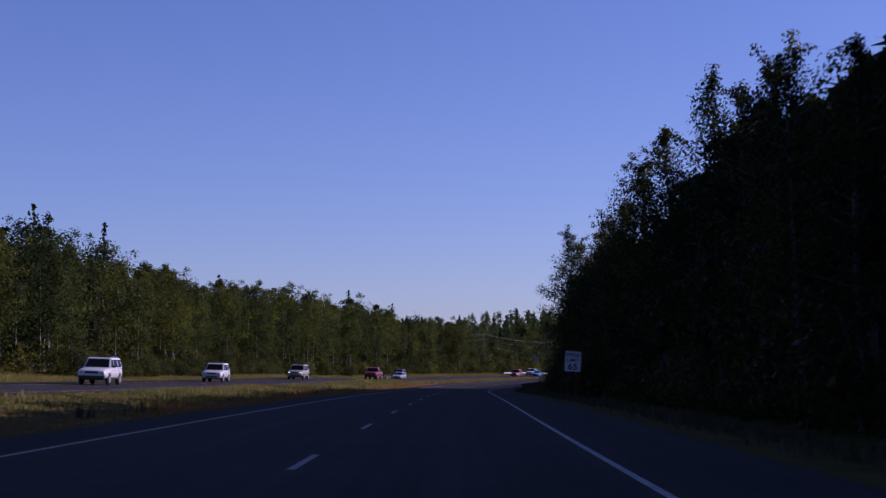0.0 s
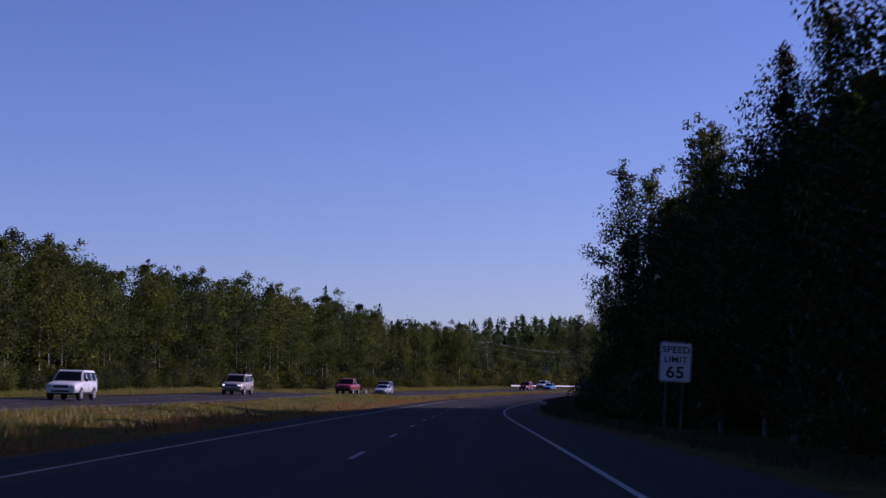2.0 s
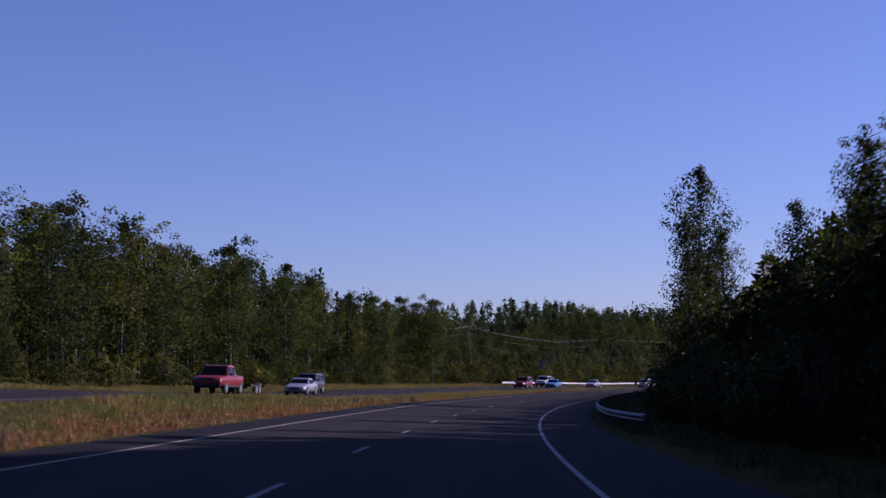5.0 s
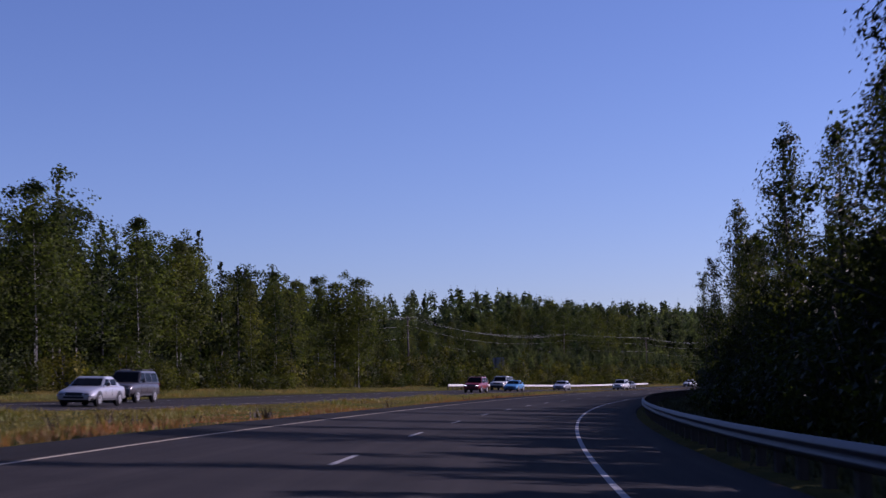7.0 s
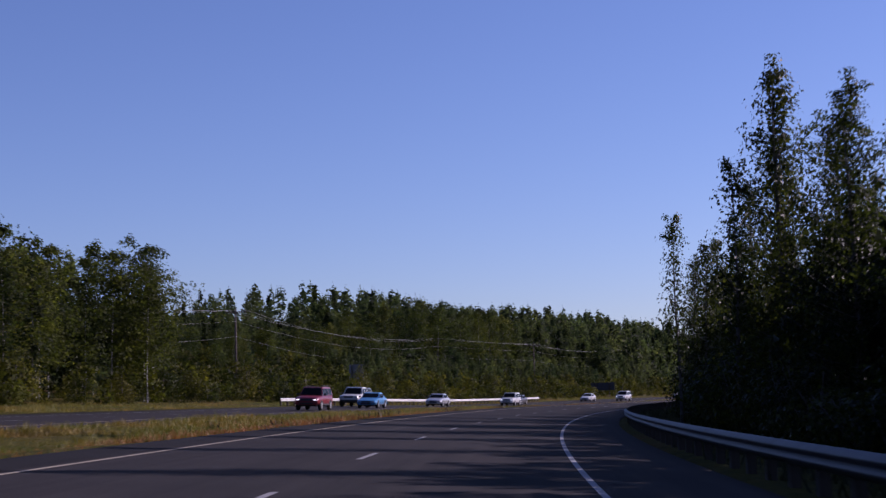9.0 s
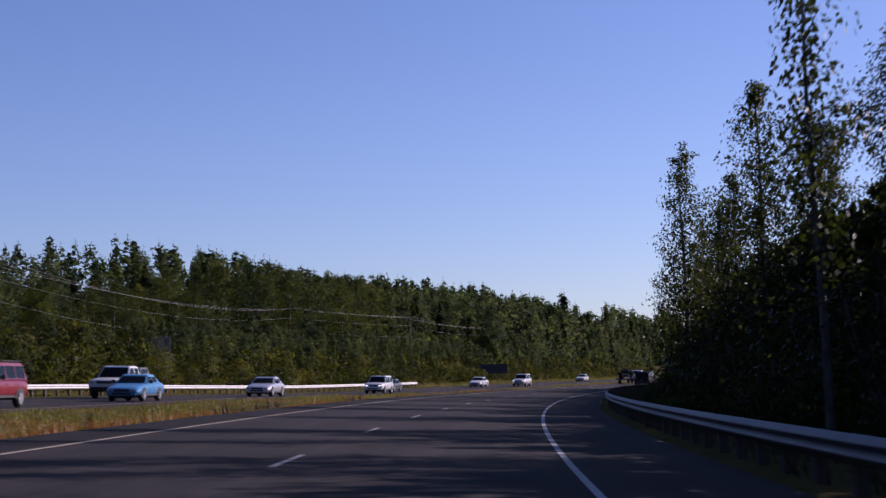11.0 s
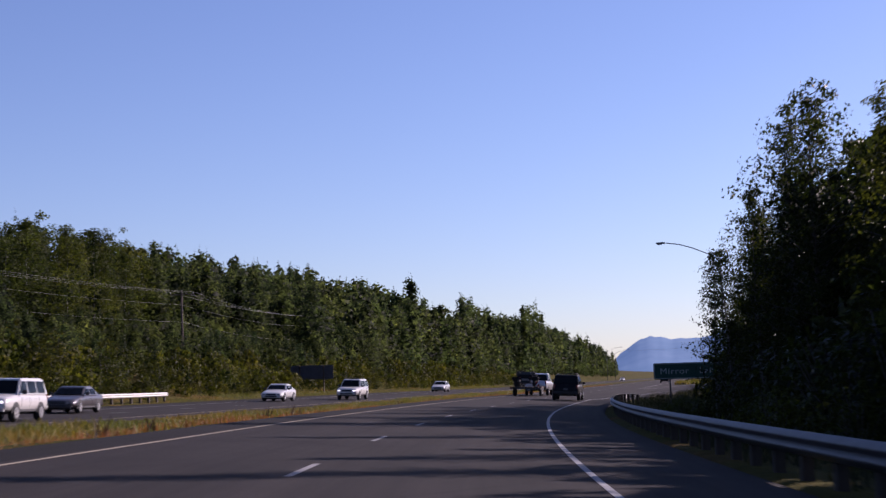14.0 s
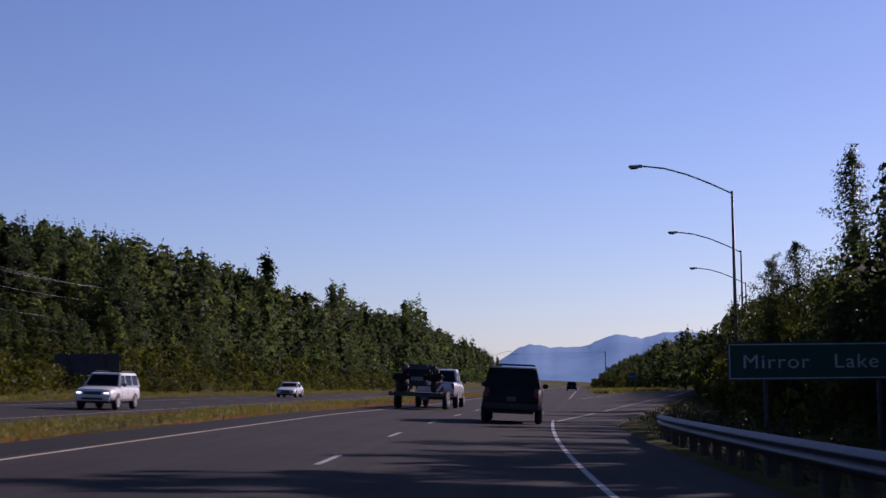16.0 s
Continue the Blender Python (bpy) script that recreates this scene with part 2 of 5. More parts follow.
def mountain_material():
    m, n, k, b = material("hazy_distant_rock", 1.0)
    b.inputs["Specular IOR Level"].default_value = 0.0
    geo = n.new("ShaderNodeNewGeometry").outputs["Position"]
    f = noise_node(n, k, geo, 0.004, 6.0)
    # Blue tint and emission paint the haze of distance onto the ridge.
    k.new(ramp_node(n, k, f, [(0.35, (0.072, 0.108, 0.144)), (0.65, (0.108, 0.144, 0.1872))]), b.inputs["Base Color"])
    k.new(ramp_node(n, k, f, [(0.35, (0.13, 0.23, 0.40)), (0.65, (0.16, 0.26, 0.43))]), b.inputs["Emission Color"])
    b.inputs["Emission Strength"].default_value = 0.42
    return m


ASPHALT, SHOULDER_DARK, GROUND = asphalt_material(), asphalt_material("darker_shoulder", 0.5), ground_material()
MARKING = plain("white_road_paint", (0.245, 0.245, 0.244), 0.8, spread=0.3, scale=5.0)
MARKING_WORN = plain("worn_white_road_paint", (0.2025, 0.1988, 0.195), 0.85, spread=0.4, scale=4.0)
MARKING_YELLOW = plain("faded_yellow_road_paint", (0.288, 0.2376, 0.1584), 0.8, spread=0.3, scale=5.0)
# Leaves of the backlit right side; their shade is put into this colour.
LEAF_SHADED = leaf_material("shaded_leaves", [(0.0, (0.016, 0.0224, 0.0088)), (0.5, (0.0216, 0.028, 0.0096)), (1.0, (0.0304, 0.0352, 0.0112))], 0.42, 0.45, gloss=0.06)
LEAF_BIRCH = leaf_material("birch_leaves", [(0.0, (0.017, 0.026, 0.012)), (0.35, (0.035, 0.044, 0.014)), (0.7, (0.054, 0.058, 0.0165)), (1.0, (0.025, 0.036, 0.0145))], 0.44, vary=0.8, thin=(1.7, 1.85, 0.82))
# The greyed, raised blue of these leaves stands in for sky light on them.
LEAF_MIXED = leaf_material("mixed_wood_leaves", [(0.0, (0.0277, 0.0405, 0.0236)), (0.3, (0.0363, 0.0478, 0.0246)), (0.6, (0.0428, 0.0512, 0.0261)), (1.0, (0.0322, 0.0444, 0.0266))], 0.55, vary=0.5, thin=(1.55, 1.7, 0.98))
NEEDLES = leaf_material("spruce_needles", [(0.0, (0.012, 0.01875, 0.009)), (1.0, (0.021, 0.02775, 0.01125))], 0.25, 0.7)
SHRUB_LEAF = leaf_material("alder_leaves", [(0.0, (0.0219, 0.0294, 0.0101)), (0.6, (0.0353, 0.0405, 0.0116)), (1.0, (0.0517, 0.0497, 0.0144))], 0.35)
BARK_DARK = bark_material("grey_bark", (0.075, 0.068, 0.06), (0.035, 0.03, 0.025), 0.25)
BARK_BIRCH = bark_material("white_birch_bark", (0.345, 0.33, 0.3), (0.06, 0.04875, 0.04125), 2.5)
GRASS = grass_material("green_grass_blades", [(0.36, (0.101, 0.123, 0.0105)), (0.52, (0.16, 0.137, 0.0147)), (0.66, (0.218, 0.137, 0.0189))])
GRASS_RUST = grass_material("rust_grass_blades", [(0.36, (0.201, 0.123, 0.0242)), (0.5, (0.246, 0.104, 0.0266)), (0.66, (0.201, 0.0717, 0.0193))])
GRASS_SHADED = grass_material("shaded_verge_grass", [(0.3, (0.0224, 0.0308, 0.0084)), (0.7, (0.0392, 0.042, 0.0123))])
GRASS_WEED = grass_material("dry_weed_stalks", [(0.3, (0.035, 0.028, 0.014)), (0.7, (0.063, 0.035, 0.0175))])
SIGN_REAR = plain("dark_sign_back", (0.045, 0.045, 0.055), 0.8, spread=0.25)
# Galvanised steel twice: shade painted into the first, sunlight into the second.
ZINC_SHADED = plain("shaded_galvanised_steel", (0.05, 0.052, 0.058), 0.55, 0.4, 0.3)
RAIL_SUNLIT = plain("sunlit_galvanised_rail", (0.4216, 0.408, 0.3808), 0.6, 0.25, 0.15)
POST_WOOD = bark_material("treated_timber", (0.062, 0.046, 0.032), (0.032, 0.024, 0.017), 0.2)
HAZY_ROCK = mountain_material()
RUBBER = plain("tyre_rubber", (0.02, 0.02, 0.021), 0.9)
ALLOY = plain("wheel_alloy", (0.5, 0.5, 0.5), 0.35, 0.8)
GLASS = glass_material("tinted_glass")
BLACK_TRIM = plain("black_plastic", (0.02, 0.02, 0.022), 0.6)
CHROME = plain("chrome", (0.6, 0.6, 0.62), 0.15, 1.0, 0.05)
HEADLAMP = lamp_material("lit_headlamp", (1.0, 0.97, 0.9), 1.0)
LAMP_GLASS = plain("clear_lamp_glass", (0.3, 0.3, 0.32), 0.12, 0.3)
PLATE = plain("dim_number_plate", (0.07, 0.07, 0.075), 0.6)
TAILLAMP = plain("red_lamp_lens", (0.14, 0.01, 0.009), 0.3)
SIGN_WHITE = plain("white_sign_sheet", (0.5, 0.506, 0.535), 0.5, spread=0.06)
SIGN_BLACK = plain("black_sign_lettering", (0.015, 0.015, 0.018), 0.6)
SIGN_GREEN = plain("green_sign_sheet", (0.006, 0.042, 0.027), 0.8, spread=0.1)
# White lettering dimmed in colour to carry the sign's shade.
SIGN_LETTER = plain("shade_dimmed_sign_lettering", (0.27, 0.31, 0.3), 0.6, spread=0.2)
ALUMINIUM = plain("bare_aluminium", (0.16, 0.16, 0.165), 0.55, 0.4)


# ---------------------------------------------------------------- builders
def finish(name, bm, mat, parent=None, smooth=False):
    me = bpy.data.meshes.new(name)
    bm.to_mesh(me)
    bm.free()
    me.materials.append(mat)
    if smooth:
        me.shade_smooth()
    ob = new(name, me)
    ob.parent = parent
    return ob


def part(name, bm, mat, parent, label="", smooth=False):
    ob = finish(name, bm, mat, parent, smooth)
    return tagged(ob, label) if label else ob


def raw(name, verts, faces, mat, parent=None, uv=None, smooth=False, normals=None):
    """A mesh from arrays: verts (n, 3), faces (m, k)."""
    me = bpy.data.meshes.new(name)
    verts, faces = np.asarray(verts, np.float32), np.asarray(faces, np.int32)
    m, k = faces.shape
    me.vertices.add(len(verts))
    me.vertices.foreach_set("co", verts.ravel())
    me.loops.add(m * k)
    me.loops.foreach_set("vertex_index", faces.ravel())
    me.polygons.add(m)
    me.polygons.foreach_set("loop_start", np.arange(0, m * k, k, dtype=np.int32))
    if uv is not None:
        layer = me.uv_layers.new(name="UVMap")
        layer.data.foreach_set("uv", np.asarray(uv, np.float32)[faces.ravel()].ravel())
    me.update(calc_edges=True)
    me.materials.append(mat)
    if smooth or normals is not None:
        me.shade_smooth()
    if normals is not None:
        me.normals_split_custom_set_from_vertices(normals)
    ob = new(name, me)
    ob.parent = parent
    return ob


def empty(name, m=None):
    ob = new(name)
    ob.empty_display_size = 0.2
    if m is not None:
        ob.matrix_basis = m
    return ob


def box(sx, sy, sz, x=0, y=0, z=0, bevel=0.0, bm=None, turn=None):
    b = bm or bmesh.new()
    m = Matrix.Translation((x, y, z)) @ (turn or Matrix()) @ Matrix.Diagonal((sx, sy, sz, 1))
    made = bmesh.ops.create_cube(b, size=1.0, matrix=m)
    if bevel:
        edges = {e for v in made["verts"] for e in v.link_edges}
        bmesh.ops.bevel(b, geom=list(edges), offset=bevel, segments=2, affect="EDGES")
    return b


def rod(a, b_, r0, r1=None, sides=8, bm=None):
    """A tapered rod from a to b."""
    bm = bm or bmesh.new()
    a, b_ = Vector(a), Vector(b_)
    d = b_ - a
    m = Matrix.Translation((a + b_) / 2) @ d.to_track_quat("Z", "Y").to_matrix().to_4x4()
    bmesh.ops.create_cone(bm, cap_ends=True, segments=sides, radius1=r0, radius2=r0 if r1 is None else r1, depth=d.length, matrix=m)
    return bm


def strip(name, s, l, up, mat, parent=None, skirt=0.0):
    """A sheet over the ground between lists of stations and offsets (offsets may vary along s)."""
    s = np.asarray(s, float)
    L = np.array([np.broadcast_to(v, s.shape) for v in l]).T
    S = np.repeat(s[:, None], L.shape[1], 1)
    x, y, z = spot(S, L, up)
    if skirt:
        z = z.copy()
        z[:, 0] -= skirt
        z[:, -1] -= skirt
    v = np.stack([x, y, z], -1).reshape(-1, 3)
    n, k = L.shape
    i = (np.arange(n - 1)[:, None] * k + np.arange(k - 1)[None]).ravel()
    f = np.stack([i, i + 1, i + 1 + k, i + k], 1)
    return raw(name, v, f, mat, parent, np.stack([S.ravel(), L.ravel()], 1), True)


# ---------------------------------------------------------------- ground and roads
def build_ground():
    s = np.concatenate([np.arange(-130, 760, 5.0), np.arange(760, 2400, 30.0)])
    l = np.array([-420, -300, -200, -140, -100, -80, -66, -56, -48, -42, -38, -35, -32.5, -30.5, -29.2, -28.6, -24, -20, -17.6, -17.0, -16.4,
                  -15.5, -14.5, -13.5, -12.5, -11.5, -10.5, -9.5, -8.5, -7.7, -7.0, -6.6, -4, -1, 2, 3.8, 4.3, 5.1, 6, 7, 8.2, 10, 13, 17, 23, 32, 45, 62, 85, 120, 170, 240, 330])
    S, L = np.meshgrid(s, l, indexing="ij")
    x, y, z = spot(S, L)
    rng = np.random.default_rng(5)
    rough = rng.normal(0, 0.05, z.shape) * ((L < DECK_L - 1) & (L > OPP_R + 1) | (L < OPP_L - 1.5) | (L > 6 + ramp_width(S)))
    under = ((L >= DECK_L - 0.2) & (L <= DECK_R + 0.1 + ramp_width(S))) | ((L <= OPP_R + 0.2) & (L >= OPP_L - 0.2))
    z = z + rough - 0.14 * under
    cx, cy = 150.0, 800.0
    far = np.zeros(z.shape, bool)
    far[0], far[-1], far[:, 0], far[:, -1] = True, True, True, True
    x, y = np.where(far, cx + (x - cx) * 3.4, x), np.where(far, cy + (y - cy) * 2.6, y)
    z = np.where(far, -4.0, z)
    n, k = z.shape
    i = (np.arange(n - 1)[:, None] * k + np.arange(k - 1)[None]).ravel()
    f = np.stack([i, i + 1, i + 1 + k, i + k], 1)
    ob = raw("ground", np.stack([x, y, z], -1).reshape(-1, 3), f, GROUND, smooth=True)
    tagged(ob, "grassy highway verge and forest soil, dry brown patches", "ground", kind="structure")


def build_roads():
    s = np.concatenate([np.arange(-130, 760, 4.0), np.arange(760, 2200, 20.0)])
    rw = np.where(s < 690, ramp_width(s), 0.0)
    own = strip("road", s, [DECK_L, DECK_L + 0.08, -5.5, -3.6, -1.8, 0, 1.8, DECK_R - 0.1, DECK_R - 0.08 + rw * 0.5, DECK_R - 0.08 + rw, DECK_R + rw], 0.0, ASPHALT, skirt=0.16)
    tagged(own, "grey worn asphalt highway carriageway with tree shadows", "road", kind="structure")
    opp = strip("road_oncoming", s, [OPP_L, OPP_L + 0.08, -26, -24, -22, -20, OPP_R - 0.08, OPP_R], 0.0, ASPHALT, skirt=0.16)
    tagged(opp, "grey asphalt carriageway for oncoming traffic beyond the median", "road", kind="structure")
    # A strip in half the road's tone between edge line and grass.
    side = strip("shoulder", np.arange(-100, 700, 4.0), [DECK_L + 0.06, -6.3, -5.72], 0.004, SHOULDER_DARK)
    tagged(side, "darker asphalt shoulder strip along the median", "road shoulder", kind="structure")
    w = 0.048
    fine = np.arange(-40, 1300, 3.0)
    for nm, c, own_road, paint in (("edge_line", -5.49, own, MARKING_YELLOW), ("edge_line", -18.4, opp, MARKING_YELLOW), ("edge_line", -25.9, opp, MARKING)):
        strip(nm, fine, [c - w, c + w], 0.005, paint, own_road)
    right = np.arange(-40, 508, 3.0)
    strip("edge_line", right, [1.83 - w, 1.83 + w], 0.005, MARKING, own)
    gore = np.arange(588, 1300, 4.0)
    strip("edge_line", gore, [1.9 - w, 1.9 + w], 0.005, MARKING, own)
    for a, b in ((505, 522), (528, 578), (584, 640), (646, 720)):
        r = np.linspace(a, b, 14)
        c = 1.9 + 0.094 * (r - 504)
        strip("ramp_edge_line", r, [c - w, c + w], 0.005, MARKING, own)
    r = np.linspace(587, 700, 30)
    c = 2.5 + 0.078 * (r - 585)
    strip("gore_line", r, [c - w * 1.4, c + w * 1.4], 0.005, MARKING, own)
    r = np.linspace(686, 752, 24)
    away = 0.004 * np.clip(r - 690, 0, None) ** 2
    out = strip("exit_ramp", r, [2.2 + 0.078 * (r - 585) + away, 4.0 + 0.082 * (r - 545) + away, 3.6 + 0.086 * (r - 504) + away], 0.01, ASPHALT)
    tagged(out, "asphalt exit ramp curving away beyond the gore", "road", kind="structure")
    for road, l0, s0, s1 in ((own, -1.83, -4, 66), (opp, -22.15, 0, 60)):
        for k in range(s0, s1):
            s_ = -5.04 + 12.19 * k
            strip("lane_dash", [s_, s_ + 1.5, s_ + 3.05], [l0 - w, l0 + w], 0.005, MARKING_WORN, road)


build_ground()
build_roads()


# ---------------------------------------------------------------- trees
def kites(rng, centres, size, droop=0.3, out=None, corners=4):
    """One leaf, a small kite, at each centre; with out, each leaf's front turns to that side."""
    n = len(centres)
    a = rng.normal(size=(n, 3))
    a[:, 2] -= droop
    if out is not None:
        face = unit(out + rng.normal(0, 0.33, (n, 3)))
        a = a - face * np.einsum("ij,ij->i", a, face)[:, None]
        a = unit(a)
        b = np.cross(a, face)
    else:
        a = unit(a)
        b = unit(np.cross(a, rng.normal(size=(n, 3))))
    k = size * rng.uniform(0.65, 1.3, (n, 1))
    if corners == 3:
        v = np.stack([centres - a * k * 0.4 - b * k * 0.4, centres - a * k * 0.3 + b * k * 0.45, centres + a * k * 0.7], 1)
    else:
        v = np.stack([centres - a * k * 0.5, centres + b * k * 0.36, centres + a * k * 0.62, centres - b * k * 0.36], 1)
    return v.reshape(-1, 3), np.arange(n * corners).reshape(n, corners)


def unit(a):
    return a / (np.linalg.norm(a, axis=1, keepdims=True) + 1e-9)


def uneven(rng, out, k):
    """Leaves do not all face quite the way of their clump."""
    return unit(out + rng.normal(0, k, out.shape))


def puffed(pos, hub, heart, mix):
    """Soft outward directions of leaves: from their clump's heart and from the tree's axis."""
    axis = pos - hub
    return unit(unit(pos - heart) * mix * np.array([1, 1, 0.5]) + unit(axis * np.array([1, 1, 0.4])) * (1 - mix) + np.array([0, 0, 0.1]))


def limbs(rng, height, spread, count, low, lean, rise_, taper):
    """Start and end points of the limbs of a tree."""
    out = []
    for i in range(count):
        f = low + (1 - low) * ((i + rng.uniform(0, 1)) / count) ** 0.85
        a = i * 2.4 + rng.uniform(-0.6, 0.6)
        reach = spread * (1.03 - f) ** taper * rng.uniform(0.45, 1.15) * min(1.0, 0.5 + 2.4 * (f - low)) * (1 + 0.3 * math.sin(2 * a + 9 * f + spread * 7))
        base = np.array([lean * f * f * height, 0, f * height * 0.985])
        tip = base + np.array([math.cos(a) * reach, math.sin(a) * reach, reach * rise_ * rng.uniform(0.5, 1.4)])
        out.append((base, tip, reach))
    return out


def leafy_tree(name, seed, height, spread, leaf, count, per, low, bark, leaves, lean=0.0, rise_=0.5, puff=0.42, trunk=0.16, label="", top=0.1, taper=0.75, corners=4):
    rng = np.random.default_rng(seed)
    tree = empty(name)
    bm = bmesh.new()
    pts = [Vector((lean * f * f * height + 0.15 * math.sin(seed + 5 * f) * f, 0.12 * math.sin(seed * 2 + 4 * f) * f, f * height)) for f in (0, 0.2, 0.4, 0.6, 0.8, 0.97)]
    rad = [trunk, trunk * 0.82, trunk * 0.66, trunk * 0.46, trunk * 0.26, trunk * 0.08]
    for i in range(5):
        rod(pts[i], pts[i + 1], rad[i], rad[i + 1], 7, bm)
    stem = len(bm.faces)
    centres = []
    for base, tip, reach in limbs(rng, height, spread, count, low, lean, rise_, taper):
        if reach > 0.5:
            rod(base, base + (tip - base) * 0.85, trunk * 0.2, trunk * 0.05, 3, bm)
        m = max(1, int(round(reach / (puff * 1.75))))
        for j in range(m):
            f = 0.15 + 0.9 * (j + rng.uniform(0, 1)) / m
            c = base + (tip - base) * f
            centres.append(c + rng.normal(0, puff * 0.35, 3))
    for f in np.linspace(1 - top, 0.98, 5):
        centres.append(np.array([lean * f * f * height, 0, f * height]) + rng.normal(0, 0.16, 3) * np.array([1, 1, 0.4]))
    centres = np.array(centres)
    girth = np.repeat(np.where(centres[:, 2] > height * 0.93, 0.55, 1.0), per)[:, None]
    ball = unit(rng.normal(size=(len(centres) * per, 3))) * rng.uniform(0.05, 1, (len(centres) * per, 1)) ** 0.5
    pos = np.repeat(centres, per, 0) + ball * puff * 1.65 * girth * np.array([1, 1, 0.75])
    heart = np.repeat(centres, per, 0)
    hub = np.stack([np.zeros(len(pos)), np.zeros(len(pos)), pos[:, 2] * 0.8], 1)
    out = puffed(pos, hub, heart, 0.62)
    v, f = kites(rng, pos, leaf, 0.3, out, corners)
    bm.faces.ensure_lookup_table()
    for face in bm.faces[stem:]:
        face.material_index = 1
    part("trunk", bm, bark, tree).data.materials.append(BARK_DARK)
    raw("crown", v, f, leaves, tree, normals=np.repeat(uneven(rng, out, 0.45), corners, 0))
    return tagged(tree, label, "tree")


def spruce(name, seed, height, spread, label):
    rng = np.random.default_rng(seed)
    tree = empty(name)
    part("trunk", rod((0, 0, 0), (0, 0, height), 0.14, 0.02, 7), BARK_DARK, tree)
    pos = []
    for i in range(int(height * 7)):
        f = 0.1 + 0.9 * (i + rng.uniform()) / (height * 7)
        a, reach = rng.uniform(0, 6.283), spread * (1 - f) ** 0.8 * rng.uniform(0.6, 1.1) + 0.1
        for j in np.linspace(0.1, 1, max(2, int(reach / 0.16))):
            r = reach * j
            for _ in range(2):
                pos.append((math.cos(a) * r + rng.normal(0, 0.09), math.sin(a) * r + rng.normal(0, 0.09), f * height - 0.28 * r * j + rng.normal(0, 0.07)))
    pos = np.array(pos)
    out = unit(np.stack([pos[:, 0], pos[:, 1], np.full(len(pos), 0.12)], 1) + rng.normal(0, 0.3, pos.shape))
    v, f = kites(rng, pos, 0.34, 0.5, out)
    raw("crown", v, f, NEEDLES, tree, normals=np.repeat(out, 4, 0))
    return tagged(tree, label, "tree")


def shrub(name, seed, height, spread, leaf, n, label, leaves):
    rng = np.random.default_rng(seed)
    ob = empty(name)
    bm = bmesh.new()
    for i in range(9):
        a, r = rng.uniform(0, 6.283), spread * rng.uniform(0.15, 0.75)
        tip = (math.cos(a) * r, math.sin(a) * r, height * rng.uniform(0.55, 0.95))
        rod((0, 0, 0), tip, 0.002, 0.02, 4, bm)
    bmesh.ops.remove_doubles(bm, verts=bm.verts, dist=0.006)
    part("stem", bm, BARK_DARK, ob)
    d = rng.normal(size=(n, 3))
    d /= np.linalg.norm(d, axis=1, keepdims=True)
    r = rng.uniform(0.4, 1.0, (n, 1)) ** 0.6
    lump = 1 + 0.28 * np.sin(d[:, :1] * 5 + seed) * np.cos(d[:, 1:2] * 4 + seed * 2) + rng.normal(0, 0.07, (n, 1))
    pos = d * r * lump * np.array([spread, spread, height * 0.52]) + np.array([0, 0, height * 0.5])
    pos = pos[pos[:, 2] > 0.05]
    out = unit(unit(pos - np.array([0, 0, height * 0.3])) + rng.normal(0, 0.3, pos.shape))
    v, f = kites(rng, pos, leaf, 0.3, out, 3)
    raw("crown", v, f, leaves, ob, normals=np.repeat(uneven(rng, out, 0.3), 3, 0))
    return tagged(ob, label, "shrub")


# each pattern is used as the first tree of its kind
TALL = [leafy_tree("cottonwood_tree", 11 + i, 12.0, sp, 0.117, n, 42, lo, BARK_DARK, LEAF_SHADED, le, 0.5, 0.36, 0.15,
                   "tall cottonwood at the forest edge, backlit, shade put into its leaf colour", 0.12, ta, 3)
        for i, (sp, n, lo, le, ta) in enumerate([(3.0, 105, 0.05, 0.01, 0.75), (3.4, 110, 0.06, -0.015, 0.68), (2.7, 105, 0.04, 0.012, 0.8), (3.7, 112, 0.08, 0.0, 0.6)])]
THIN = [leafy_tree("young_birch_tree", 31 + i, 10.0, sp, 0.13, n, 26, 0.2, BARK_DARK, LEAF_SHADED, le, 0.9, 0.34, 0.1,
                   "slim young birch with open airy leaves")
        for i, (sp, n, le) in enumerate([(1.6, 62, 0.03), (1.9, 66, -0.02)])]
BIRCH = [leafy_tree("birch_tree", 51 + i, 15.0, sp, 0.232, n, 36, lo, BARK_BIRCH, LEAF_BIRCH, le, 0.4, 0.72, 0.062,
                    "green birch with a pale trunk in the roadside forest", 0.1, ta, 3)
         for i, (sp, n, lo, le, ta) in enumerate([(4.8, 62, 0.16, 0.02, 0.45), (5.6, 64, 0.22, -0.02, 0.38), (4.0, 58, 0.14, 0.03, 0.6), (5.2, 62, 0.26, 0.0, 0.4), (6.0, 66, 0.2, 0.01, 0.42)])]
SPRUCE = [spruce("spruce_tree", 71 + i, 15.0, sp, "dark narrow spruce among the birches") for i, sp in enumerate((2.0, 2.6))]
SHRUB = [shrub("alder_shrub", 81 + i, h, sp, 0.17, 1000, "dense green alder shrub at the forest foot", SHRUB_LEAF) for i, (h, sp) in enumerate([(2.6, 1.7), (3.4, 1.9), (1.8, 1.8)])]
# The same shrubs for the right side, with shade-darkened leaves.
SHADED_SHRUB = [shrub("cottonwood_sapling", 91 + i, h, sp, 0.15, 1000, "bushy shrub below the forest edge, shade put into its dark leaves", LEAF_SHADED) for i, (h, sp) in enumerate([(2.6, 1.7), (3.4, 1.9), (1.8, 1.8)])]
used = set()
CROWNS = {}


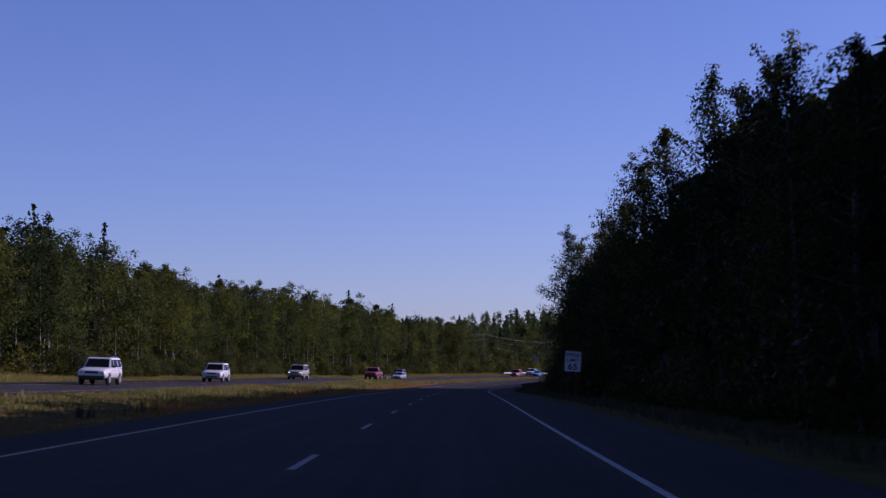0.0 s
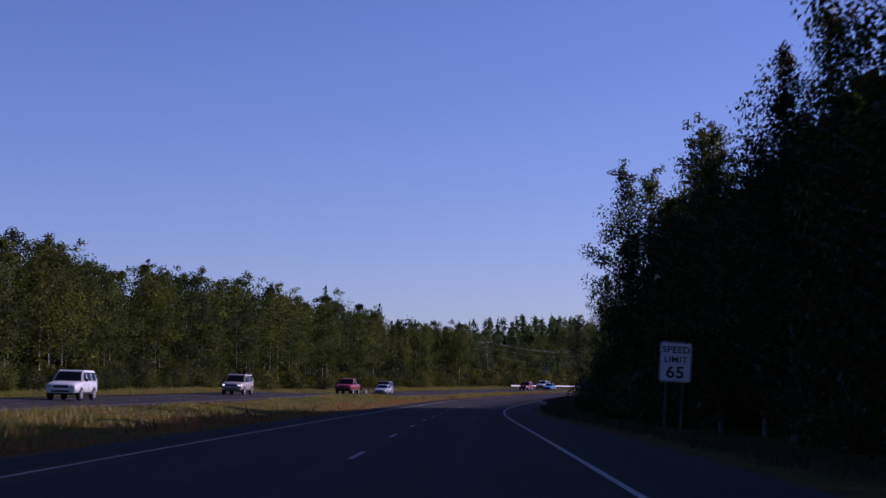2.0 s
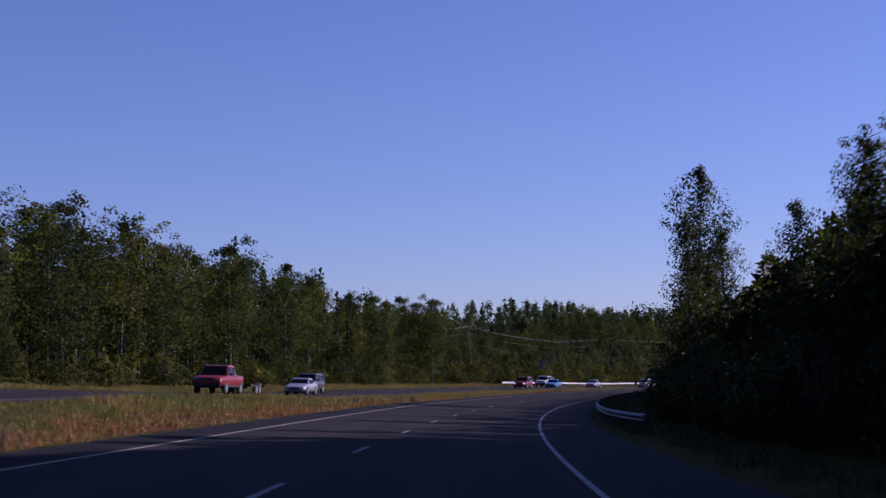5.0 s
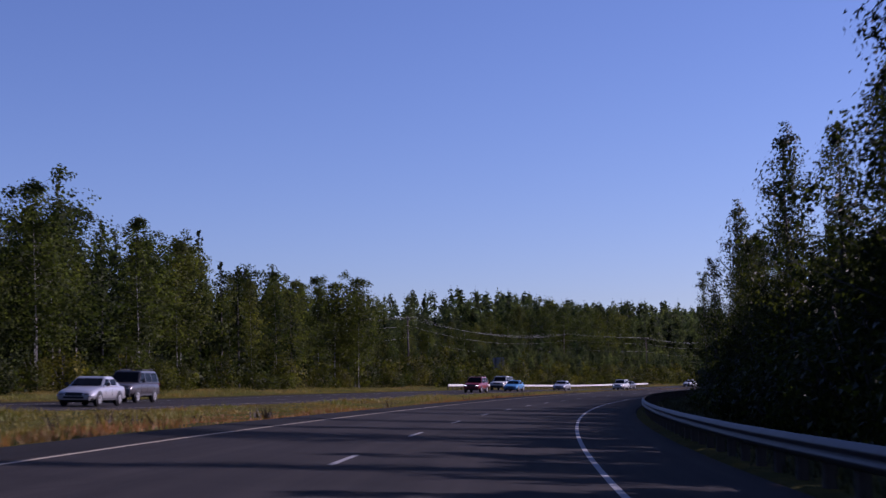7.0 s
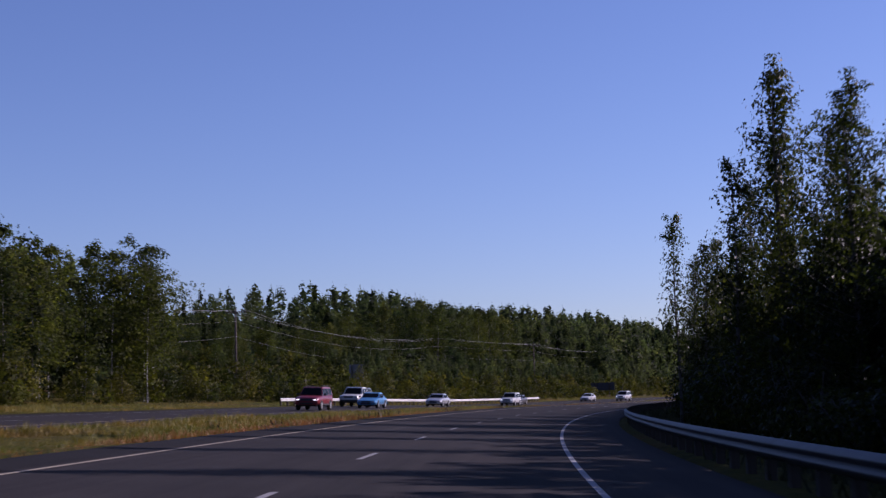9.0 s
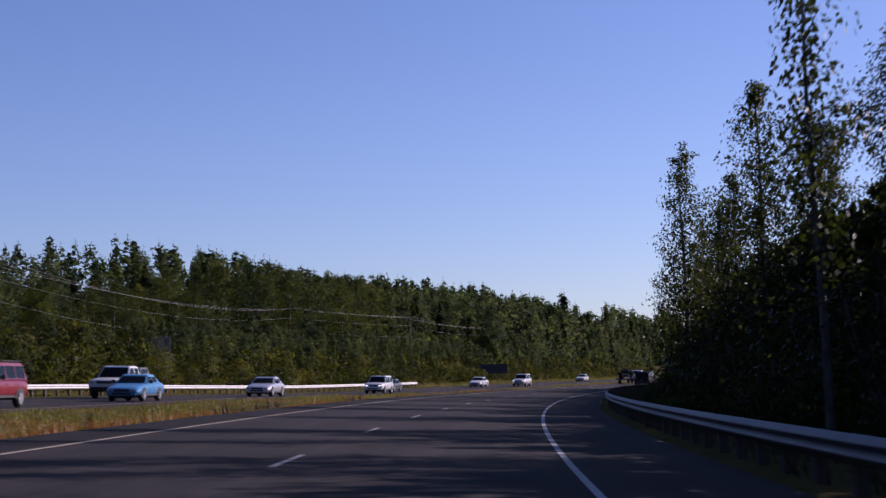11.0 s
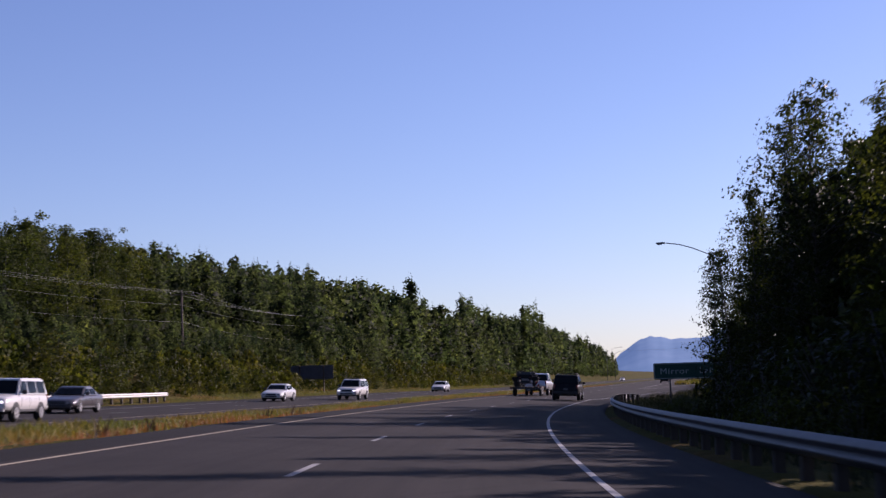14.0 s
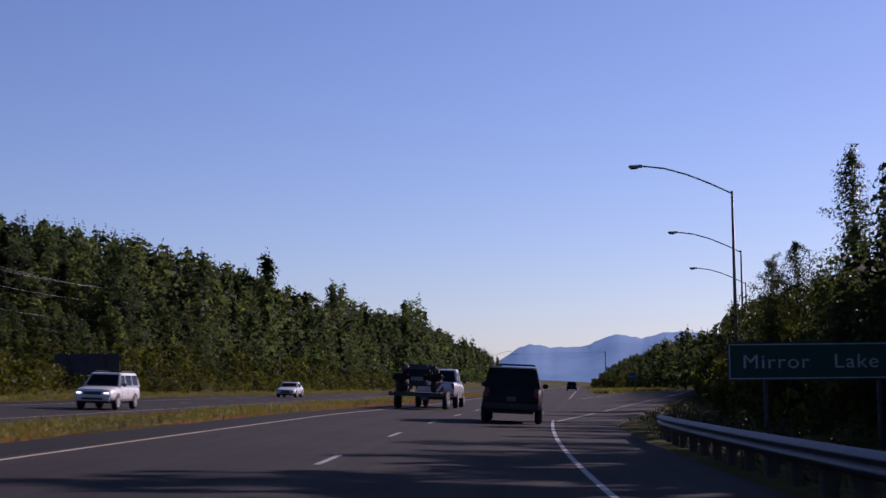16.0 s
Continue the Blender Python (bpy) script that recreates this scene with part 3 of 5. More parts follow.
def far_crown(kind, variant):
    """A coarse crown of large leaf clumps for trees deep in the woods; unit height."""
    key = (kind, variant)
    if key not in CROWNS:
        rng = np.random.default_rng(200 + variant + 10 * len(kind))
        n, size, wide, taper, lumps = {"broad": (310, 0.0405, 0.25, 0.62, 24), "leafy": (1150, 0.023, 0.26, 0.62, 36), "spruce": (320, 0.042, 0.15, 0.85, 30), "brush": (600, 0.0303, 0.26, 0.6, 26), "thicket": (500, 0.0515, 0.28, 0.4, 18), "screen": (190, 0.1, 0.28, 0.4, 12), "bush": (180, 0.105, 0.6, 0.5, 8), "undergrowth": (180, 0.105, 0.6, 0.5, 8), "canopy": (26, 0.24, 0.3, 0.5, 8)}[kind]
        if kind in ("broad", "leafy"):
            taper *= (1.0, 1.5, 1.2, 1.9)[variant % 4]
        f = (np.arange(lumps) + rng.uniform(0, 1, lumps)) / lumps
        f = 0.1 + 0.84 * f ** (0.8 if kind not in ("bush", "undergrowth") else 0.7)
        a = np.arange(lumps) * 2.4 + rng.uniform(-0.5, 0.5, lumps)
        r = wide * (1.02 - f) ** taper * np.minimum(1, 0.55 + 1.6 * f) * rng.uniform(0.35, 0.95, lumps)
        hub = np.stack([np.cos(a) * r, np.sin(a) * r, f], 1)
        room = (0.3 + (1 - f)) ** 1.3
        own = rng.choice(lumps, n, p=room / room.sum())
        away = unit(rng.normal(size=(n, 3)) + unit(hub[own] - np.array([0, 0, 0.4])) * 0.7)
        girth = wide * (0.12 + 0.43 * (1 - hub[own][:, 2:])) * rng.uniform(0.75, 1.15, (n, 1))
        pos = hub[own] + away * girth * np.array([1, 1, 0.8 if kind != "spruce" else 0.35])
        pos[:, 2] = np.maximum(pos[:, 2], 0.02)
        flat = np.array([1, 1, 0.35])
        out = unit(away * flat + 0.8 * unit(pos * np.array([1, 1, 0.02]) + 1e-6) + rng.normal(0, 0.12, pos.shape))
        out = uneven(rng, out, 0.4)
        heart = rng.integers(0, n, {"canopy": 8, "broad": 45, "leafy": 60}.get(kind, 60))       # a few large leaves inside close the crown
        inner = pos[heart] * np.array([0.6, 0.6, 0.94])
        v0, v1 = kites(rng, pos, size, 0.3, out, 3)[0], kites(rng, inner, 0.09, 0.3, out[heart], 3)[0]
        if kind in ("leafy", "broad"):          # slender leading shoots stand out of the crown
            tops = hub[np.argsort(-hub[:, 2])[:12]][rng.permutation(12)[:8]]
            shoot = np.repeat(np.arange(8), 8)
            along = rng.uniform(0, 1, (64, 1))
            reach = rng.uniform(0.04, 0.11, (8, 1))[shoot]
            thin = rng.normal(0, 0.011, (64, 3)) * (1.15 - along) * np.array([1, 1, 0.3])
            tip = tops[shoot] * np.array([1.1, 1.1, 1]) + np.array([0, 0, 0.025]) + along * reach * np.array([0, 0, 1]) + thin
            side = unit(thin + np.array([0, 0, 0.004]))
            v0 = np.concatenate([v0, kites(rng, tip, 0.015, -0.6, side, 3)[0]])
            out = np.concatenate([out, side])
            v1_n = out[heart]
            CROWNS[key] = np.concatenate([v0, v1]), np.repeat(np.concatenate([out, v1_n]), 3, 0)
            return CROWNS[key]
        CROWNS[key] = np.concatenate([v0, v1]), np.repeat(np.concatenate([out, out[heart]]), 3, 0)
    return CROWNS[key]




def plant(pattern, s, l, height, base, up=-0.1, wide=1.0):
    """A copy of a pattern at a place of the plan, scaled to the given height over its foot."""
    k = height / base / (pattern.scale[0] if pattern in used else 1.0)
    m = stand(s, l, up, random.uniform(0, 360), k)
    if pattern not in used:
        used.add(pattern)
        pattern.matrix_basis = m
        return pattern
    return copy_thing(pattern, m @ Matrix.Diagonal((wide, wide, 1, 1)))


WOODS = []      # far trees, joined below: pattern, s, l, height


def right_side():
    rnd = random.Random(3)
    # edge trees: s, l, height of the tip over the road line, kind
    # Trees before s 30 stand out of view, added to shade the road.
    edge = [(-10, 11, 11, 2), (2, 11.5, 12, 1), (13, 11, 12.5, 3), (25, 11.5, 11, 0), (36, 11, 9.5, 0), (44, 10.8, 10.2, 1), (51, 10.6, 11.6, 2), (58, 11.5, 12.5, 3), (66, 12, 13.2, 0), (74, 12, 15.2, 2), (84, 11.2, 14.4, 1),
            (92, 10.7, 13.9, 3), (100, 10.8, 12.4, 0), (107, 10.8, 11.2, 1), (114, 11.2, 10.2, 3), (122, 10.8, 12.7, 3), (130, 11.5, 11.6, 0), (138, 11, 11.6, 1),
            (145, 10.6, 13.9, 3), (151, 12, 12.6, 0), (157, 10.2, 16.2, 2), (164, 11, 12.0, 0), (173, 11.5, 9.5, 1), (183, 11.5, 8.5, 3), (195, 11.5, 8.0, 0),
            (219, 11, 9.5, 0), (231, 10.6, 14.4, 1), (238, 11, 10.0, 2), (246, 10.8, 9.8, 0), (259, 10.6, 11.7, 2), (268, 11.4, 9.0, 3), (277, 11, 8.8, 1),
            (286, 10.8, 9.6, 0), (295, 10.6, 10.3, 2), (303, 11.6, 10.6, 3), (313, 10.8, 14.7, 2), (324, 12.2, 13.5, 0), (333, 11.6, 12.5, 0), (345, 11.6, 10.5, 1), (356, 11.2, 9.4, 3),
            (368, 10.6, 13.0, 0), (376, 10.6, 10.3, 0), (388, 8.8, 13.2, 2), (396, 11.4, 10.8, 0), (403, 10.6, 10.4, 3), (409, 12, 10.6, 1), (419, 10.8, 9.4, 0), (424, 11.5, 8.0, 1),
            (434, 11.5, 9.0, 2), (446, 11.5, 11.4, 3), (455, 11.9, 12.0, 2), (465, 13.2, 10.8, 0), (473, 15.0, 12.0, 1), (482, 15.4, 12.4, 0), (489, 15.6, 10.8, 0), (495, 15.6, 10.4, 3), (509, 15.4, 10.0, 0), (516, 14.8, 11.1, 2)]
    for s, l, tip, k in edge:
        plant(TALL[k], s, l, tip + 0.1 - float(rise(s, l)), 12.0)
    for s, l, tip in [(212, 9.8, 7.2), (204, 8.3, 8.7), (312, 8.8, 10.6), (329, 8.6, 9.0), (447, 8.4, 6.0), (455, 8.6, 6.6), (499, 14.5, 8.8), (352, 8.8, 6.5)]:
        plant(THIN[int(s) % 2], s, l, tip - float(rise(s, l)), 10.0)
    s = -16.0
    while s < 492:
        grow = 1.0 if s < 172 else 0.0
        if rnd.random() < 0.2:
            plant(TALL[rnd.randrange(4)], s + rnd.uniform(-2, 2), rnd.uniform(14, 16), rnd.uniform(8.5, 10.5) + grow, 12.0)
        back = 3.0 * float(ease(s, 448, 460))       # the wood stands back behind the guide sign
        # Inner rows added to close gaps against the sun; the screen row is unseen.
        for kind, l, lo, hi in (("thicket", 13, 6.5, 8.5), ("thicket", 15.5, 8, 10), ("screen", 20.5, 9.5, 11.5)):
            WOODS.append((kind, s + rnd.uniform(-2, 2), l + back + rnd.uniform(-1, 1), rnd.uniform(lo, hi) + grow + 0.4 * back))
        if s < 178 or s > 402:         # an added closed second row behind the edge, which shades the road
            tip = float(np.interp(s, [e[0] for e in edge], [e[2] for e in edge]))
            for d in (0.0, 2.2):
                WOODS.append(("thicket", s + d, 14.6 + back + rnd.uniform(-0.5, 0.5), (1 + 0.06 * back) * tip * (rnd.uniform(0.96, 1.02) if s < 178 else rnd.uniform(0.9, 0.97))))
            if s < 186:                      # taller unseen trees deeper in, added to shade road and median
                for d, l in ((0.0, 18.0), (1.5, 18.6), (3.0, 19.8), (0.7, 21.4), (2.9, 22.6)):
                    WOODS.append(("screen", s + d, l + rnd.uniform(-0.5, 0.5), (l - 1.0) * rnd.uniform(0.84, 0.9) * (1.0 if s < 166 else 0.8)))
        else:                                # lower, it shades the shoulder alone
            for d in (0.0, 2.2):
                WOODS.append(("thicket", s + d, 12.6 + rnd.uniform(-0.5, 0.5), rnd.uniform(6.0, 7.6)))
        s += 4.4
    for s, l, h in [(502, 15.2, 9.0), (512, 17, 9.6), (523, 15, 7.2), (530, 15.6, 7.4), (537, 16.4, 8.0)]:
        plant(TALL[int(s) % 4], s, l, h, 12.0)
    for s in range(488, 540, 3):
        for l, h in ((15.5, 5.5), (18, 7.5), (21, 8.5), (25, 9.5), (29, 10.5)):
            WOODS.append(("thicket", s + rnd.uniform(-1, 1), l + rnd.uniform(-1, 1), h + rnd.uniform(-1, 1)))
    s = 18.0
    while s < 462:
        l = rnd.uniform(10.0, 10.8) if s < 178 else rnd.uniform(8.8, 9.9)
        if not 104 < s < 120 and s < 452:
            plant(SHADED_SHRUB[rnd.randrange(3)], s, l, rnd.uniform(2.0, 3.4), 2.6)
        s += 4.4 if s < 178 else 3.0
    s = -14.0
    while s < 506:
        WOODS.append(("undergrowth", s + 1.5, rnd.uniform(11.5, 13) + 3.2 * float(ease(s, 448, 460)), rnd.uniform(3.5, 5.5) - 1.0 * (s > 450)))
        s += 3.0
    s = 503.0
    while s < 748:          # the wood right of the exit ramp
        front = 4.1 + 0.086 * (s - 504) + float(np.interp(s, [500, 540, 600], [8.5, 5.5, 4.5]))
        top = float(np.interp(s, [505, 543, 595, 659, 733], [9.5, 7.4, 10.2, 12.6, 14.6]))
        for d, lo, hi in ((0, 0.35, 0.5), (2, 0.75, 1.0), (5.5, 0.85, 1.12), (10, 0.95, 1.25), (16, 1.0, 1.35)):
            kind = "bush" if d == 0 else "spruce" if rnd.random() < 0.22 else "leafy" if s < 620 and d < 8 else "broad"
            WOODS.append((kind, s + rnd.uniform(-1.5, 1.5), front + d + rnd.uniform(-1.2, 1.2), rnd.uniform(lo, hi) * top))
        s += rnd.uniform(2.8, 4.2)
    s = 764.0
    while s < 1250:         # and beyond it along the highway
        front = float(np.interp(s, [764, 800, 1000, 1200], [12, 13.5, 12, 10]))
        for d, lo, hi in ((0, 3, 4.5), (3, 5, 7.5), (7, 8, 11), (12, 10, 13.5), (18, 11, 15)):
            kind = "bush" if d == 0 else "broad" if rnd.random() < 0.75 else "spruce"
            WOODS.append((kind, s + rnd.uniform(-2, 2), front + d + rnd.uniform(-1.5, 1.5), rnd.uniform(lo, hi)))
        s += rnd.uniform(4, 6)
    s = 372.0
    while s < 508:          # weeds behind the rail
        plant(SHADED_SHRUB[rnd.randrange(3)], s, rnd.uniform(6.6, 9.0) + 3.0 * (s > 496), rnd.uniform(0.7, 1.25), 2.6)
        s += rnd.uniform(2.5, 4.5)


def left_side():
    rnd = random.Random(8)
    s = 128.0
    while s < 380:          # the front of the forest along the oncoming road
        l = -rnd.uniform(38.5, 42.5)
        kind = SPRUCE[rnd.randrange(2)] if rnd.random() < 0.12 else BIRCH[rnd.randrange(5)]
        plant(kind, s, l, rnd.uniform(11.2, 14.0) * (1.1 if 255 < s < 330 else 0.92 if s > 336 else 1.0), 15.0, wide=rnd.uniform(0.9, 1.2))
        s += rnd.uniform(2.0, 4.2)
    s = 128.0
    while s < 384:
        if rnd.random() < 0.3:
            plant(BIRCH[rnd.randrange(5)] if rnd.random() < 0.6 else SPRUCE[rnd.randrange(2)], s, -rnd.uniform(45, 52), rnd.uniform(11.5, 14.0), 15.0)
        else:
            WOODS.append(("leafy", s, -rnd.uniform(45, 52), rnd.uniform(11.8, 14.6)))
        WOODS.append(("broad", s + 2, -rnd.uniform(54, 64), rnd.uniform(10, 12.5)))
        WOODS.append(("leafy", s + 1, -rnd.uniform(43, 48), rnd.uniform(8, 11)))
        s += rnd.uniform(2.5, 3.7)
    for s, l, h in ((151, -43, 16.4), (176, -43, 17.0), (233, -44, 14.8), (309, -43, 17.0), (337, -42, 15.5)):
        plant(SPRUCE[int(s) % 2], s, l, h, 15.0)
    plant(SPRUCE[1], 507, 14.2, 9.4 - float(rise(507, 14.2)), 15.0)
    plant(BIRCH[4], 373, -37.0, 13.6, 15.0)
    plant(BIRCH[0], 376, -38.5, 12.0, 15.0)
    s = 386.0
    tops = [386, 440, 520, 549, 580, 614, 646, 690, 720, 755, 805, 838, 856, 935, 1060, 1105, 1190, 1260, 1300], \
        [5.5, 6.3, 8.0, 9.4, 12.4, 14.6, 15.8, 16.4, 16.2, 14.8, 14.0, 14.9, 18.4, 18.0, 20.0, 21.0, 18.5, 15.0, 6.0]
    deep = [386, 440, 473, 490, 505, 541, 571, 595, 614, 641, 688, 730, 793, 833], [5.6, 6.2, 7.6, 10.0, 12.0, 12.5, 12.0, 12.3, 13.0, 14.3, 16.0, 15.6, 15.6, 14.6]
    while s < 1290:         # the wooded slope behind the power line
        for a, b, lo, hi in ((39, 44, 0.4, 0.85), (44, 50, 0.6, 0.98), (50, 57, 0.7, 1.0), (57, 65, 0.75, 1.04), (65, 74, 0.75, 1.0), (74, 84, 0.75, 1.0)):
            if a < 50 and s < 448:
                continue
            q = s + rnd.uniform(-5, 5)
            top = float(np.interp(q, *(tops if a < 50 or q > 830 else deep)))
            h = rnd.uniform(lo, hi) * top
            if a < 50 and s < 586:      # the strip under the power line is kept low
                h = min(h, rnd.uniform(3.8, 5.4))
            if s < 640 and a < 65:
                WOODS.append(("brush", s + rnd.uniform(-4, 4), -rnd.uniform(a, b), min(h, rnd.uniform(0.4, 0.72) * top)))
            if s < 560 and a == 50:
                plant(BIRCH[rnd.randrange(5)] if rnd.random() < 0.88 else SPRUCE[rnd.randrange(2)], q, -rnd.uniform(a, b), h, 15.0, wide=rnd.uniform(1.0, 1.3))
            elif s < 780 or a < 60:
                kind = "spruce" if rnd.random() < 0.17 else "leafy" if s < 620 and a < 60 else "broad"
                WOODS.append((kind, q, -rnd.uniform(a, b), h))
        for l in (40, 46, 53, 60):
            if s < 700:
                WOODS.append(("bush", s + rnd.uniform(-2, 2), -(l + rnd.uniform(-2.5, 2.5)), rnd.uniform(2, 3.6)))
        s += rnd.uniform(2.3, 3.5) if s < 640 else rnd.uniform(3, 4.2) if s < 700 else rnd.uniform(4, 5.5) if s < 900 else rnd.uniform(5.5, 8)
    s = 402.0
    while s < 760:          # low growth close to the oncoming road
        WOODS.append(("bush", s, -rnd.uniform(32.2, 35.6), rnd.uniform(1.1, 2.6)))
        if s < 600 and rnd.random() < 0.35:
            plant(SHRUB[rnd.randrange(3)], s + 0.8, -rnd.uniform(32.6, 35.0), rnd.uniform(1.2, 2.2), 2.6)
        s += rnd.uniform(1.2, 2.2)
    s = 126.0
    while s < 760:
        if 180 < s < 560:
            if rnd.random() < 0.6:
                plant(SHRUB[rnd.randrange(3)], s, -rnd.uniform(35.8, 38.6), rnd.uniform(1.6, 3.2), 2.6)
        WOODS.append(("bush", s + 1.2, -rnd.uniform(36.5, 39.5), rnd.uniform(1.8, 3.4)))
        s += rnd.uniform(2.6, 3.8)


def far_woods():
    """All the trees of WOODS as one object a material."""
    rnd = random.Random(21)
    bins = {}
    # thicket, screen and undergrowth take the leaves with shade in their colour
    look_of = {"screen": LEAF_SHADED, "broad": LEAF_MIXED, "brush": LEAF_MIXED, "leafy": LEAF_MIXED, "spruce": NEEDLES, "thicket": LEAF_SHADED, "canopy": LEAF_MIXED, "bush": SHRUB_LEAF, "undergrowth": LEAF_SHADED}
    for kind, s, l, height in WOODS:
        m = np.array(stand(s, l, -0.1, rnd.uniform(0, 360), height))
        m[:3, :2] *= rnd.uniform(0.95, 1.5) if kind in ("broad", "leafy", "brush") else 1.0
        v, out = far_crown(kind, rnd.randrange(8))
        bins.setdefault((kind, rnd.randrange(5)), []).append((v @ m[:3, :3].T + m[:3, 3], unit(out @ m[:3, :3].T)))
    for (kind, _), items in bins.items():
        v, out = np.concatenate([a for a, _ in items]), np.concatenate([b for _, b in items])
        ob = raw("far_woods", v, np.arange(len(v)).reshape(-1, 3), look_of[kind], normals=out)
        tagged(ob, "dense green woods behind the front trees", "woods", kind="stuff")


def deep_forest():
    """The forest goes on behind its edges."""
    rnd = random.Random(33)
    for s in range(-40, 760, 6):
        for l in range(27, 90, 6):
            if s < 500 or l > 50:
                WOODS.append(("canopy", s + rnd.uniform(-2.5, 2.5), l + rnd.uniform(-2.5, 2.5), rnd.uniform(8, 10.5)))
        for l in range(68, 128, 6):
            if 120 < s < 400:
                WOODS.append(("canopy", s + rnd.uniform(-2.5, 2.5), -l + rnd.uniform(-2.5, 2.5), rnd.uniform(8, 10.5)))
            elif s >= 400 and l > 88:
                WOODS.append(("canopy", s + rnd.uniform(-2.5, 2.5), -l + rnd.uniform(-2.5, 2.5), rnd.uniform(4, 6)))


def single_trees():
    """Trees that stand out of the woods: s, l, height of the tip over the road line."""
    rnd = random.Random(41)
    for s, l, tip, k, wide in [(462, 11.2, 9.8, 0, 1), (467.5, 11.9, 9.4, 3, 1), (472, 12.4, 9.0, 0, 1), (526, 13.8, 8.2, 1, 1), (534, 13.5, 8.0, 3, 1), (108, 11.0, 13.0, 1, 0.75), (141, 13.1, 15.7, 3, 1.05), (142.5, 14.0, 14.6, 1, 1.0)]:
        plant(TALL[k], s, l, tip + 0.1 - float(rise(s, l)), 12.0, wide=wide)
    plant(THIN[0], 337, 7.5, 11.4 - float(rise(337, 7.5)), 10.0, wide=0.9)
    for kind, s, l, tip in [("spruce", 680, -45, 22.6), ("leafy", 684, -46, 23.0), ("leafy", 742, -45, 21.6), ("leafy", 747, -46, 22.4), ("leafy", 752, -45, 22.6), ("spruce", 788, -45, 19.6),
                            ("leafy", 866, -45, 23.5), ("leafy", 873, -46, 26.0), ("leafy", 881, -44, 26.8), ("leafy", 889, -46, 26.0), ("leafy", 899, -45, 25.0), ("spruce", 915, -45, 25.5),
                            ("spruce", 640, -47, 20.2), ("spruce", 612, -56, 20.6), ("spruce", 590, -62, 21.2), ("spruce", 718, -46, 19.4), ("spruce", 826, -45, 18.4)]:
        WOODS.append((kind, s, l, tip - float(rise(s, l))))
    for s, l, h in ((425.0, -32.7, 3.2), (427.5, -33.4, 3.4)):       # tall bushes beside the far guardrail, placed to hide a sign from later views
        plant(SHRUB[1], s, l, h, 2.6, wide=0.52)
    s = 136.0
    while s < 236:          # sunny green shrubs on the bank below the birches
        plant(SHRUB[rnd.randrange(3)], s, -rnd.uniform(33.8, 36.2), rnd.uniform(1.1, 2.7), 2.6)
        s += rnd.uniform(1.4, 2.8)


right_side()
left_side()
deep_forest()
single_trees()
far_woods()


# ---------------------------------------------------------------- grass
def blades(s, l, tall, each, mat, label, rng, wide=0.015):
    S, L, H = np.repeat(s, each), np.repeat(l, each), np.repeat(tall, each)
    x, y, z = spot(S, L, -0.03)
    m = len(S)
    x, y = x + rng.normal(0, 0.13, m), y + rng.normal(0, 0.13, m)
    H = H * rng.uniform(0.6, 1.2, m)
    a = rng.uniform(0, 6.283, m)
    w = wide * (1 + rng.uniform(size=m))
    lx, ly = rng.normal(0, 0.3, m) * H, rng.normal(0, 0.3, m) * H
    v = np.stack([np.stack([x - np.cos(a) * w, y - np.sin(a) * w, z], 1), np.stack([x + np.cos(a) * w, y + np.sin(a) * w, z], 1), np.stack([x + lx, y + ly, z + H], 1)], 1)
    ob = raw("grass", v.reshape(-1, 3), np.arange(m * 3).reshape(m, 3), mat)
    tagged(ob, label, "grass", kind="stuff")


def build_grass():
    rng = np.random.default_rng(17)
    n = 66000
    s = rng.uniform(20, 700, n)
    l = np.where(rng.uniform(size=n) < 0.66, rng.uniform(OPP_R + 0.3, DECK_L - 0.9, n), rng.uniform(-37.5, OPP_L - 0.6, n))
    patch = np.sin(s * 0.21 + l) + np.sin(s * 0.057 + 2) + rng.normal(0, 0.5, n)
    tall = np.clip(0.22 + 0.07 * patch, 0.08, 0.45) * rng.uniform(0.7, 1.2, n)
    rust = (l > -11.8 + 1.3 * np.sin(s * 0.09) + rng.normal(0, 1.0, n)) & (rng.uniform(size=n) < 0.85)
    blades(s[~rust], l[~rust], tall[~rust], 4, GRASS, "tall yellow-green grass along the median and far verge", rng)
    blades(s[rust], l[rust], tall[rust] * 0.85, 4, GRASS_RUST, "rust-brown dry grass along the median's edge", rng)
    k = 110                 # dark weeds standing out of the median
    s, l = rng.uniform(40, 600, k), rng.uniform(-12.5, -8.2, k)
    blades(s, l, rng.uniform(0.25, 0.6, k), 9, GRASS_WEED, "dark dry weed stalks in the median", rng, 0.03)
    k = 5200                # verge grass on the forest side, its colour darkened to paint the shade
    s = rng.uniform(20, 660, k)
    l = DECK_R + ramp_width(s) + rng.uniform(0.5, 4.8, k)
    blades(s, l, rng.uniform(0.15, 0.45, k), 5, GRASS_SHADED, "verge grass below the forest edge, shade put into its colour", rng)
    k = 1500                # the gore beyond the exit
    s = rng.uniform(668, 760, k)
    l = 5.0 + rng.uniform(0, 1, k) * np.clip(0.078 * (s - 640) + 0.004 * np.clip(s - 690, 0, None) ** 2, 0, 14)
    blades(s, l, rng.uniform(0.3, 0.8, k), 6, GRASS, "tall yellow-green grass on the exit gore", rng, 0.06)


build_grass()


# ---------------------------------------------------------------- guardrails
WAVE = [(-0.015, 0.0), (0.0, 0.02), (0.08, 0.07), (0.085, 0.105), (0.0, 0.14), (0.0, 0.17), (0.085, 0.205), (0.08, 0.24), (0.0, 0.29), (-0.015, 0.31)]
post_mesh = None


